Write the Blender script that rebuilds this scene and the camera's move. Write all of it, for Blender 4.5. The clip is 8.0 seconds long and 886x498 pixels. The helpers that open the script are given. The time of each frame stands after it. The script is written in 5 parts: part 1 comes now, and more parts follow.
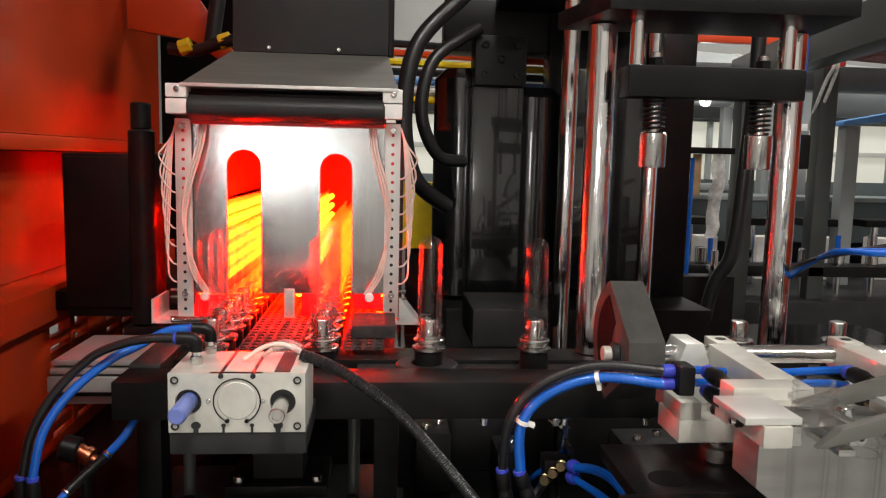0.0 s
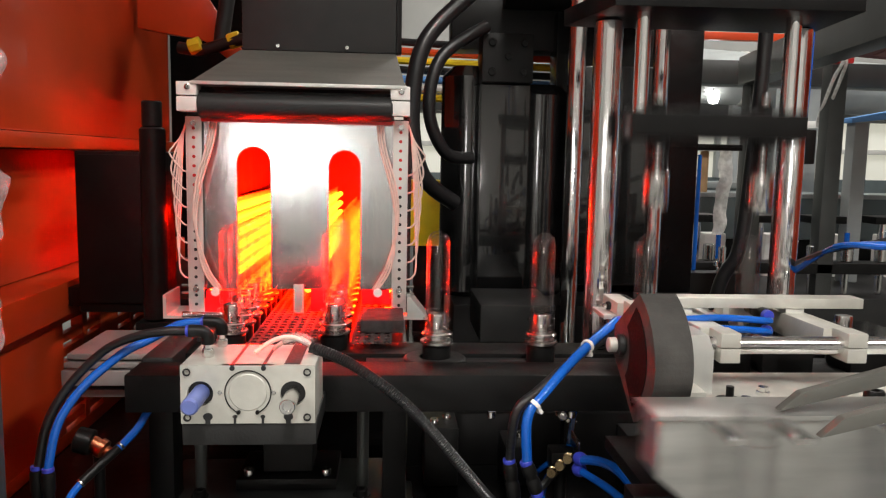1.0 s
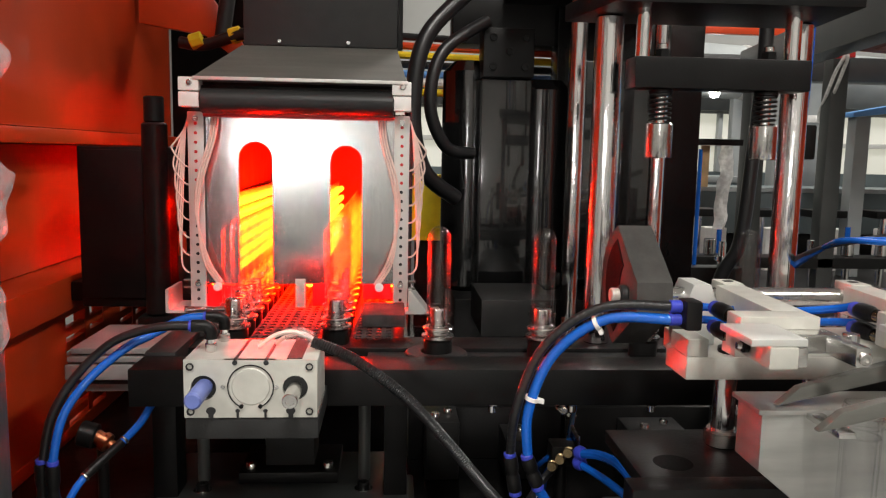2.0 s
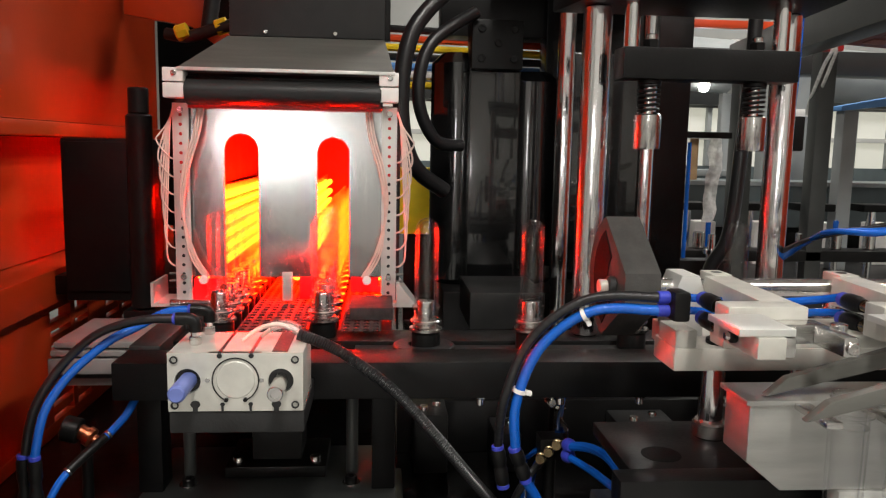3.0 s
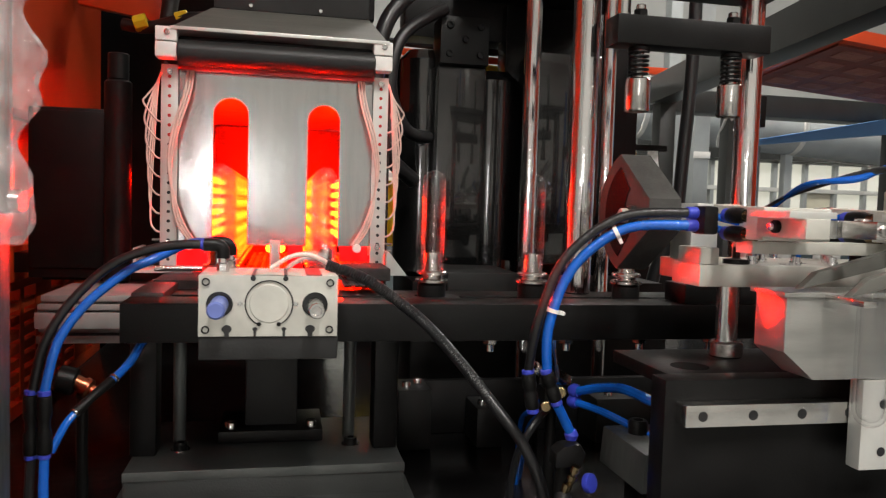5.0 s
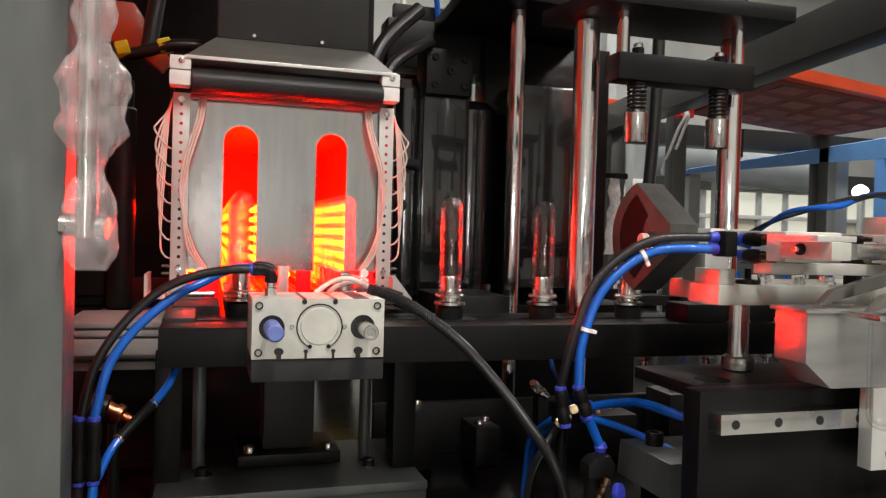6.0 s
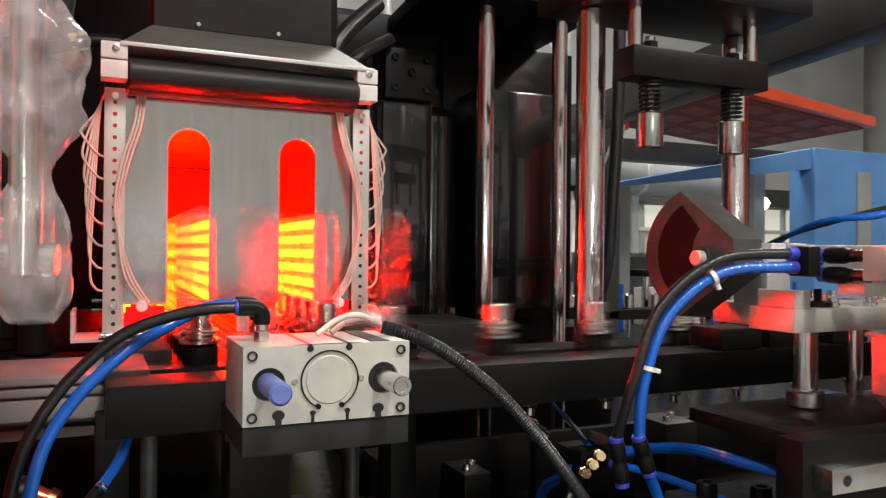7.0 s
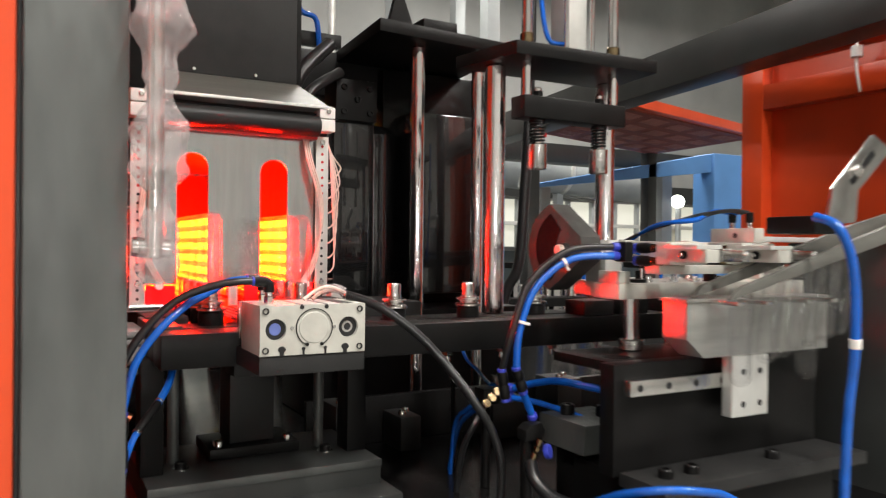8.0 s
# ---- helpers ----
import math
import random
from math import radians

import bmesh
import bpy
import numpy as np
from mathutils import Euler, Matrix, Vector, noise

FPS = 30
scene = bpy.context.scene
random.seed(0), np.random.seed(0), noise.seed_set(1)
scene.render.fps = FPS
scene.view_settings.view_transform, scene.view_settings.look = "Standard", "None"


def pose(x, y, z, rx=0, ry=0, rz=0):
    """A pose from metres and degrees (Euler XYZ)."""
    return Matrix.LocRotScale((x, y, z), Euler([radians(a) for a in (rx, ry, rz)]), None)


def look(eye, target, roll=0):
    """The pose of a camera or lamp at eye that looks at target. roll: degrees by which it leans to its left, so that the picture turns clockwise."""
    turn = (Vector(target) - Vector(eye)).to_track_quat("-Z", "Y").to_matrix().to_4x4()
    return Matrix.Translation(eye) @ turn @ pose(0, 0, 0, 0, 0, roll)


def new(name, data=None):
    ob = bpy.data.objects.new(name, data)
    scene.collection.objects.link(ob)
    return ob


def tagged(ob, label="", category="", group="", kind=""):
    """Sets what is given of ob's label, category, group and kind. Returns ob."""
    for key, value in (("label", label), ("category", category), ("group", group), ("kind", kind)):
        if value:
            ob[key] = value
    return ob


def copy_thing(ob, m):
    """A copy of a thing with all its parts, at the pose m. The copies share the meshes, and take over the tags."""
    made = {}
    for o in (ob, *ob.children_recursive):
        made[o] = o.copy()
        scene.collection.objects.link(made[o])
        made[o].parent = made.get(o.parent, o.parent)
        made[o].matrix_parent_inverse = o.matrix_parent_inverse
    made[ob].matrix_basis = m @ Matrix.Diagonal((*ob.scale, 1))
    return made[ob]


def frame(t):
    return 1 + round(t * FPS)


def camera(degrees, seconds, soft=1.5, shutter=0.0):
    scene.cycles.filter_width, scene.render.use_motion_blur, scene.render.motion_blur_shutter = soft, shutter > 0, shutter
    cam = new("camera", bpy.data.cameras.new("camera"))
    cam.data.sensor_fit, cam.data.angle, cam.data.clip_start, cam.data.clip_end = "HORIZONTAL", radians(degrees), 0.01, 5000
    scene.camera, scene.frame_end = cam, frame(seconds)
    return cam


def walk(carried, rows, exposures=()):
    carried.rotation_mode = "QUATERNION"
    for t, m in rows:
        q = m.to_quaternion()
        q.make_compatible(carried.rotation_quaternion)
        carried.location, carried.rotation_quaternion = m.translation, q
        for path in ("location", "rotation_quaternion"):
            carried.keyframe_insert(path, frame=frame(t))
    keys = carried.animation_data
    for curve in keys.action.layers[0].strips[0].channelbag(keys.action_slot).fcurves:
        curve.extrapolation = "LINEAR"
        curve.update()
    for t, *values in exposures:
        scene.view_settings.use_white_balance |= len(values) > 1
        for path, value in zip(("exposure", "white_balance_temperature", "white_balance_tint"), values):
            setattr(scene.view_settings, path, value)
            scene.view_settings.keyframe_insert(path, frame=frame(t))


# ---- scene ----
cam = camera(60.2, 8.0, 1.2, 0.5)
bpy.context.scene.cycles.transparent_max_bounces = 40
PATH = [
    (0, (0.187, -0.671, 1.192), (0.345, 1.309, 0.96), 1.3),
    (0.5, (0.188, -0.679, 1.191), (0.335, 1.302, 0.958), 1.1),
    (1, (0.187, -0.681, 1.188), (0.324, 1.3, 0.954), 1.1),
    (1.5, (0.185, -0.685, 1.19), (0.319, 1.296, 0.95), 1.1),
    (3, (0.19, -0.679, 1.186), (0.35, 1.297, 0.923), 1.1),
    (3.5, (0.16, -0.666, 1.154), (0.375, 1.306, 0.898), 1.4),
    (4, (0.135, -0.68, 1.113), (0.419, 1.289, 0.908), 1.6),
    (4.5, (0.116, -0.684, 1.074), (0.46, 1.28, 0.918), 1.6),
    (6, (-0.038, -0.697, 1.063), (0.548, 1.215, 1.022), 1.6),
    (6.5, (-0.06, -0.62, 1.065), (0.63, 1.257, 1.049), 0.9),
    (7, (-0.087, -0.524, 1.066), (0.727, 1.303, 1.072), 0.5),
    (7.5, (-0.133, -0.617, 1.058), (0.772, 1.167, 1.067), 0.4),
    (8, (-0.221, -0.799, 1.065), (0.745, 0.952, 1.058), 0.6),
]
walk(cam, [(t, look(eye, target, roll)) for t, eye, target, roll in PATH], [(0, 0.03), (0.8, 0.1), (1.7, 0.1), (3, 0.03), (4.7, 0.1), (6, 0.16), (6.8, 0.1), (8, 0.42)])

# ---- light ----
world = bpy.data.worlds.new("hall_air")
world.use_nodes = True
scene.world = world
world.node_tree.nodes["Background"].inputs[0].default_value = (0.75, 0.85, 1.0, 1)
world.node_tree.nodes["Background"].inputs[1].default_value = 0.25
scene.view_settings.exposure = 0.0


def area_lamp(name, at, target, sx, sy, watts, color):
    data = bpy.data.lights.new(name, "AREA")
    data.shape, data.size, data.size_y, data.energy, data.color = "RECTANGLE", sx, sy, watts, color
    ob = new(name, data)
    ob.matrix_world = look(at, target)
    return ob


# hall strip lights under the ceiling
for lx, ly, w in ((-2.4, -2.6, 125), (0.4, -2.6, 140), (3.2, -2.6, 135), (-2.4, 2.6, 95), (1.6, 3.0, 120), (4.4, 3.0, 120)):
    area_lamp("hall_light", (lx, ly, 4.1), (lx, ly, 0), 0.35, 1.9, w, (1.0, 0.96, 0.9))


# ---- materials ----
def material(name, color, rough=0.5, metal=0.0, vary=0.15, scale=30.0, bump=0.0, fine=400.0, coat=0.0, aniso=0.0, stretch=(1, 1, 1), streak=0.0):
    m = bpy.data.materials.new(name)
    m.use_nodes = True
    nt = m.node_tree
    b = nt.nodes["Principled BSDF"]
    b.inputs["Metallic"].default_value = metal
    b.inputs["Coat Weight"].default_value = coat
    b.inputs["Anisotropic"].default_value = aniso
    co = nt.nodes.new("ShaderNodeTexCoord")
    mp = nt.nodes.new("ShaderNodeMapping")
    mp.inputs["Scale"].default_value = stretch
    nt.links.new(co.outputs["Object"], mp.inputs[0])
    n1 = nt.nodes.new("ShaderNodeTexNoise")
    n1.inputs["Scale"].default_value, n1.inputs["Detail"].default_value = scale, 5
    n2 = nt.nodes.new("ShaderNodeTexNoise")
    n2.inputs["Scale"].default_value, n2.inputs["Detail"].default_value = fine, 3
    for n in (n1, n2):
        nt.links.new(mp.outputs[0], n.inputs["Vector"])
    ramp = nt.nodes.new("ShaderNodeMapRange")
    ramp.inputs[1].default_value, ramp.inputs[2].default_value = 0.3, 0.7
    ramp.inputs[3].default_value, ramp.inputs[4].default_value = 1 - vary, 1 + vary
    nt.links.new(n1.outputs[0], ramp.inputs[0])
    mix = nt.nodes.new("ShaderNodeVectorMath")
    mix.operation = "SCALE"
    mix.inputs[0].default_value = color
    nt.links.new(ramp.outputs[0], mix.inputs["Scale"])
    nt.links.new(mix.outputs[0], b.inputs["Base Color"])
    rr = nt.nodes.new("ShaderNodeMapRange")
    rr.inputs[3].default_value, rr.inputs[4].default_value = max(0.02, rough * (1 - vary - streak)), min(1, rough * (1 + vary + streak))
    nt.links.new(n2.outputs[0], rr.inputs[0])
    nt.links.new(rr.outputs[0], b.inputs["Roughness"])
    if bump:
        bp = nt.nodes.new("ShaderNodeBump")
        bp.inputs["Strength"].default_value, bp.inputs["Distance"].default_value = bump, 0.001
        nt.links.new(n2.outputs[0], bp.inputs["Height"])
        nt.links.new(bp.outputs[0], b.inputs["Normal"])
    return m


def glow(name, color, strength):
    m = bpy.data.materials.new(name)
    m.use_nodes = True
    b = m.node_tree.nodes["Principled BSDF"]
    b.inputs["Base Color"].default_value = (0.4, 0.4, 0.4, 1)
    b.inputs["Emission Color"].default_value = (*color, 1)
    b.inputs["Emission Strength"].default_value = strength
    return m


BLACK = material("black_oxide_steel", (0.0065, 0.0063, 0.0063), 0.36, 0.0, 0.3, 18, 0.15)
GLOSS = material("black_gloss_paint", (0.006, 0.0058, 0.006), 0.2, 0.0, 0.2, 9, 0.6, 45)
DARK = material("dark_grey_paint", (0.02, 0.02, 0.02), 0.42, 0.0, 0.25, 14, 0.2)
GUN = material("gunmetal_paint", (0.03, 0.032, 0.031), 0.34, 0.0, 0.2, 10, 0.2)
for mat, level in ((BLACK, 0.18), (DARK, 0.26), (GLOSS, 0.25)):
    mat.node_tree.nodes["Principled BSDF"].inputs["Specular IOR Level"].default_value = level
HOOD = material("stainless_hood", (0.11, 0.108, 0.096), 0.58, 0.2, 0.2, 8, 0.1, 200, stretch=(1, 6, 6))
CHROME = material("chrome", (0.8, 0.8, 0.8), 0.08, 1.0, 0.06, 40, 0.5, 420, stretch=(1, 1, 0.012))
STEEL = material("machined_steel", (0.64, 0.63, 0.61), 0.22, 1.0, 0.15, 30, 0.1)
ALU = material("machined_aluminium", (0.64, 0.64, 0.61), 0.36, 0.5, 0.1, 25, 0.1)
ANOD = material("clear_anodised_aluminium", (0.54, 0.53, 0.48), 0.45, 0.35, 0.08, 60, 0.15, 900)
PLATE = material("brushed_aluminium_sheet", (0.43, 0.43, 0.425), 0.19, 1.0, 0.08, 12, 0.04, 120, aniso=0.5, stretch=(8, 8, 0.6), streak=0.2)
TRAYM = material("brushed_tray_aluminium", (0.42, 0.42, 0.4), 0.34, 0.75, 0.12, 12, 0.15, 200, stretch=(1, 1, 6))
ORANGE = material("orange_paint", (0.62, 0.06, 0.012), 0.32, 0.0, 0.12, 5, 0.12, 180, coat=0.2)
BLUEP = material("blue_machine_paint", (0.11, 0.28, 0.6), 0.4, 0.0, 0.12, 4)
HOSE = material("blue_polyurethane_hose", (0.006, 0.1, 0.48), 0.2, 0.0, 0.15, 40, coat=0.3)
RUBBER = material("black_hose", (0.012, 0.012, 0.013), 0.33, 0.0, 0.2, 40)
FITBLUE = material("blue_violet_collar", (0.035, 0.05, 0.42), 0.35, 0.0, 0.1, 40)
CAPBLUE = material("blue_grey_plastic_cap", (0.12, 0.16, 0.42), 0.45, 0.0, 0.12, 60)
COPPER = material("worn_copper", (0.55, 0.2, 0.1), 0.3, 1.0, 0.25, 60)
BRASS = material("brass", (0.28, 0.21, 0.12), 0.22, 1.0, 0.1, 80)
WHITEP = material("white_nylon", (0.75, 0.73, 0.7), 0.45, 0.0, 0.08, 50)
SLEEVE = material("silicone_wire_sleeve", (0.68, 0.52, 0.46), 0.4, 0.0, 0.1, 60)
YELLOW = material("yellow_paint", (0.82, 0.6, 0.02), 0.4, 0.0, 0.1, 20)
REDP = material("red_plastic", (0.5, 0.02, 0.02), 0.4)
CONC = material("concrete_floor", (0.22, 0.22, 0.21), 0.5, 0.0, 0.25, 1.2, 0.2, 60)
WALLM = material("pale_wall_paint", (0.52, 0.52, 0.495), 0.7, 0.0, 0.12, 1.5)
FARWALL = material("grey_far_wall_paint", (0.38, 0.385, 0.37), 0.7, 0.0, 0.15, 1.5)
CEILM = material("ceiling_panel", (0.66, 0.66, 0.63), 0.75, 0.0, 0.12, 1.2)
GREYM = material("grey_machine_paint", (0.3, 0.32, 0.32), 0.45, 0.0, 0.15, 4)
CREAM = material("cream_window_panel", (0.6, 0.57, 0.45), 0.5, 0.0, 0.15, 3)
# near-black colour stands in for the unlit upper oven tunnel
DIMSHELL = material("dimmed_tunnel_steel", (0.014, 0.008, 0.009), 0.4, 0.0, 0.35, 9, 0.4, 30)
GALV = material("galvanised_steel", (0.088, 0.093, 0.09), 0.4, 0.3, 0.55, 9, 0.25, 120, stretch=(1, 1, 0.3))
TAN = material("tan_cardboard", (0.42, 0.28, 0.14), 0.7, 0.0, 0.2, 30)
PROFILE = material("dull_extruded_aluminium", (0.26, 0.25, 0.245), 0.42, 0.3, 0.15, 25, 0.1)
MATTE = material("matt_black", (0.006, 0.006, 0.006), 0.85, 0.0, 0.2, 30)
WEIGHT = material("matt_black_iron", (0.055, 0.053, 0.05), 0.7, 0.0, 0.25, 30, 0.3)
# orange door paint with the underside's shade put into the colour
DOORSHADE = material("shaded_door_orange", (0.2, 0.03, 0.012), 0.6, 0.0, 0.2, 20)
TEAL = material("teal_grey_paint", (0.1, 0.125, 0.13), 0.4, 0.0, 0.15, 5)
CAST = material("black_enamelled_casting", (0.006, 0.006, 0.0062), 0.2, 0.0, 0.3, 14, 0.9, 26, coat=1.0)
BEDM = material("worn_chain_steel", (0.04, 0.036, 0.036), 0.75, 0.0, 0.45, 40, 0.3)
for mat in (DIMSHELL, BEDM, WEIGHT, MATTE):
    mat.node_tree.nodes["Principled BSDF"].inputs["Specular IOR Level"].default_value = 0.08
REFLECT = material("oven_reflector", (0.75, 0.72, 0.7), 0.35, 1.0, 0.1, 14, 0.2, 120)


def clear_plastic(name):
    """Clear wall whose gloss grows towards the rims."""
    m = bpy.data.materials.new(name)
    m.use_nodes = True
    nt = m.node_tree
    lw = nt.nodes.new("ShaderNodeLayerWeight")
    lw.inputs[0].default_value = 0.4
    rng = nt.nodes.new("ShaderNodeMapRange")
    rng.inputs[1].default_value = 0.05
    rng.inputs[3].default_value, rng.inputs[4].default_value = 0.03, 0.7
    bend = nt.nodes.new("ShaderNodeMath")
    bend.operation = "POWER"
    bend.inputs[1].default_value = 2.0
    nt.links.new(lw.outputs["Facing"], bend.inputs[0])
    nt.links.new(bend.outputs[0], rng.inputs[0])
    clear = nt.nodes.new("ShaderNodeBsdfTransparent")
    clear.inputs[0].default_value = (0.985, 0.985, 0.985, 1)
    shine = nt.nodes.new("ShaderNodeBsdfGlossy")
    shine.inputs["Roughness"].default_value = 0.03
    mix = nt.nodes.new("ShaderNodeMixShader")
    nt.links.new(rng.outputs[0], mix.inputs[0])
    nt.links.new(clear.outputs[0], mix.inputs[1])
    nt.links.new(shine.outputs[0], mix.inputs[2])
    nt.links.new(mix.outputs[0], nt.nodes["Material Output"].inputs[0])
    return m


PET = clear_plastic("clear_pet")



def film(name, color, clear, rough):
    """Thin plastic film: part clear, part milky."""
    m = material(name, color, rough, 0.0, 0.2, 90, 0.8, 160)
    nt = m.node_tree
    mix = nt.nodes.new("ShaderNodeMixShader")
    mix.inputs[0].default_value = 1 - clear
    nt.links.new(nt.nodes.new("ShaderNodeBsdfTransparent").outputs[0], mix.inputs[1])
    nt.links.new(nt.nodes["Principled BSDF"].outputs[0], mix.inputs[2])
    nt.links.new(mix.outputs[0], nt.nodes["Material Output"].inputs[0])
    return m


WRAP = film("bubble_wrap_film", (0.52, 0.46, 0.46), 0.66, 0.12)
CLOUDY = film("cloudy_plastic_sheet", (0.8, 0.8, 0.78), 0.25, 0.15)
# red, half translucent sheet for the oven mouth plates
REDSHEET = material("red_translucent_sheet", (0.75, 0.02, 0.03), 0.5, 0.0, 0.15, 20)
nt = REDSHEET.node_tree
through_light = nt.nodes.new("ShaderNodeBsdfTranslucent")
through_light.inputs[0].default_value = (0.8, 0.05, 0.05, 1)
half = nt.nodes.new("ShaderNodeMixShader")
nt.links.new(nt.nodes["Principled BSDF"].outputs[0], half.inputs[1])
nt.links.new(through_light.outputs[0], half.inputs[2])
nt.links.new(half.outputs[0], nt.nodes["Material Output"].inputs[0])
GRILLE = material("pale_red_grille", (0.34, 0.13, 0.1), 0.6, 0.0, 0.2, 20)
QUARTZ = glow("quartz_heater_tube", (1.0, 0.0031, 0.0001), 600.0)
LAMPG = glow("lamp_glow", (1.0, 0.97, 0.9), 14.0)
WINDOWG = glow("daylit_window", (1.0, 0.98, 0.78), 0.42)
# glow of the added pane that the oven sheet mirrors
PANEG = glow("highlight_pane_glow", (1.0, 0.98, 0.95), 19.0)


# ---- mesh helpers ----
ORIGIN = {}


def thing(name, at, label, category, group="", kind=""):
    ob = new(name)
    ob.empty_display_size = 0.02
    ob.location = at
    ORIGIN[ob] = Vector(at)
    return tagged(ob, label, category, group, kind)


def finish(bm, name, mat, origin, flat=False):
    for v in bm.verts:
        v.co -= origin
    bmesh.ops.recalc_face_normals(bm, faces=bm.faces)
    if not flat:
        for f in bm.faces:
            f.smooth = True
        for e in bm.edges:
            if len(e.link_faces) != 2 or e.calc_face_angle(3) > 0.6:
                e.smooth = False
    me = bpy.data.meshes.new(name)
    bm.to_mesh(me)
    bm.free()
    me.materials.append(mat)
    return me


def part(name, bm, mat, parent, label="", pivot=None):
    """One mesh under a thing or part; bm is in world coordinates, pivot its own origin."""
    base = ORIGIN[parent]
    pivot = Vector(pivot) if pivot else base.copy()
    ob = new(name, finish(bm, name, mat, pivot))
    ob.parent = parent
    ob.location = pivot - base
    ORIGIN[ob] = pivot
    if label:
        ob["label"] = label
    return ob


def single(name, bm, mat, at, label, category, group="", kind=""):
    ob = new(name, finish(bm, name, mat, Vector(at)))
    ob.location = at
    ORIGIN[ob] = Vector(at)
    return tagged(ob, label, category, group, kind)


def box(bm, x0, x1, y0, y1, z0, z1, bevel=0.0015):
    r = bmesh.ops.create_cube(bm, size=1)
    vs = r["verts"]
    for v in vs:
        v.co = Vector(((x0 + x1) / 2 + v.co.x * (x1 - x0), (y0 + y1) / 2 + v.co.y * (y1 - y0), (z0 + z1) / 2 + v.co.z * (z1 - z0)))
    if bevel:
        es = list({e for v in vs for e in v.link_edges})
        bmesh.ops.bevel(bm, geom=es, offset=min(bevel, (x1 - x0) / 3, (y1 - y0) / 3, (z1 - z0) / 3), segments=2, profile=0.6, affect="EDGES")
    return bm


def B(x0, x1, y0, y1, z0, z1, bevel=0.0015):
    return box(bmesh.new(), x0, x1, y0, y1, z0, z1, bevel)


def lathe(bm, prof, at=(0, 0, 0), axis=(0, 0, 1), seg=24, closed=False):
    """Turn (r, h) pairs about an axis through at."""
    q = Vector((0, 0, 1)).rotation_difference(Vector(axis)).to_matrix()
    at = Vector(at)
    rings = []
    for r, h in prof:
        if r < 1e-6:
            rings.append([bm.verts.new(at + q @ Vector((0, 0, h)))])
        else:
            rings.append([bm.verts.new(at + q @ Vector((r * math.cos(a), r * math.sin(a), h))) for a in (2 * math.pi * i / seg for i in range(seg))])
    pairs = list(zip(rings, rings[1:]))
    if closed:
        pairs.append((rings[-1], rings[0]))
    for a, b in pairs:
        if len(a) == 1 and len(b) == 1:
            continue
        for i in range(seg):
            j = (i + 1) % seg
            if len(a) == 1:
                bm.faces.new((a[0], b[i], b[j]))
            elif len(b) == 1:
                bm.faces.new((a[i], a[j], b[0]))
            else:
                bm.faces.new((a[i], a[j], b[j], b[i]))
    return bm


def rod(bm, p0, p1, r, seg=20, ch=0.0):
    p0, p1 = Vector(p0), Vector(p1)
    L = (p1 - p0).length
    c = ch or min(r * 0.12, L * 0.2)
    return lathe(bm, [(0, 0), (r - c, 0), (r, c), (r, L - c), (r - c, L), (0, L)], p0, (p1 - p0).normalized(), seg)


def R(p0, p1, r, seg=20, ch=0.0):
    return rod(bmesh.new(), p0, p1, r, seg, ch)


def smooth_line(pts, steps=8):
    pts = [Vector(p) for p in pts]
    out = []
    for i in range(len(pts) - 1):
        a, b, c, d = pts[max(i - 1, 0)], pts[i], pts[i + 1], pts[min(i + 2, len(pts) - 1)]
        for k in range(steps):
            t = k / steps
            out.append(0.5 * (2 * b + (c - a) * t + (2 * a - 5 * b + 4 * c - d) * t * t + (3 * b - a - 3 * c + d) * t ** 3))
    out.append(pts[-1])
    return out


def hose(bm, pts, r, seg=10, steps=8, ribs=0.0):
    line = smooth_line(pts, steps)
    if ribs:
        fine, acc = [line[0]], 0.0
        for a, b in zip(line, line[1:]):
            n = max(1, round((b - a).length / ribs))
            fine += [a.lerp(b, (k + 1) / n) for k in range(n)]
        line = fine
    up = Vector((0.3, 0.2, 1)).normalized()
    rings = []
    for i, p in enumerate(line):
        d = (line[min(i + 1, len(line) - 1)] - line[max(i - 1, 0)]).normalized()
        s = d.cross(up)
        s = (s if s.length > 1e-3 else d.orthogonal()).normalized()
        u = s.cross(d)
        up = u
        rr = r * (0.86 if ribs and i % 2 else 1.0)
        rings.append([bm.verts.new(p + rr * (math.cos(a) * s + math.sin(a) * u)) for a in (2 * math.pi * k / seg for k in range(seg))])
    for a, b in zip(rings, rings[1:]):
        for k in range(seg):
            j = (k + 1) % seg
            bm.faces.new((a[k], a[j], b[j], b[k]))
    bm.faces.new(rings[0][::-1])
    bm.faces.new(rings[-1])
    return bm


def H(pts, r, seg=10, steps=8, ribs=0.0):
    return hose(bmesh.new(), pts, r, seg, steps, ribs)


def prism(bm, outline, lo, hi, axis="y", bevel=0.0):
    """A flat outline drawn out along an axis; outline points are the two other coordinates in order."""
    def at(p, h):
        return {"x": (h, p[0], p[1]), "y": (p[0], h, p[1]), "z": (p[0], p[1], h)}[axis]
    a = [bm.verts.new(at(p, lo)) for p in outline]
    b = [bm.verts.new(at(p, hi)) for p in outline]
    n = len(a)
    fs = [bm.faces.new(a), bm.faces.new(b[::-1])]
    for i in range(n):
        fs.append(bm.faces.new((a[i], b[i], b[(i + 1) % n], a[(i + 1) % n])))
    if bevel:
        bmesh.ops.recalc_face_normals(bm, faces=fs)
        es = list({e for f in fs for e in f.edges})
        bmesh.ops.bevel(bm, geom=es, offset=bevel, segments=2, profile=0.6, affect="EDGES")
    return bm


def P(outline, lo, hi, axis="y", bevel=0.0):
    return prism(bmesh.new(), outline, lo, hi, axis, bevel)


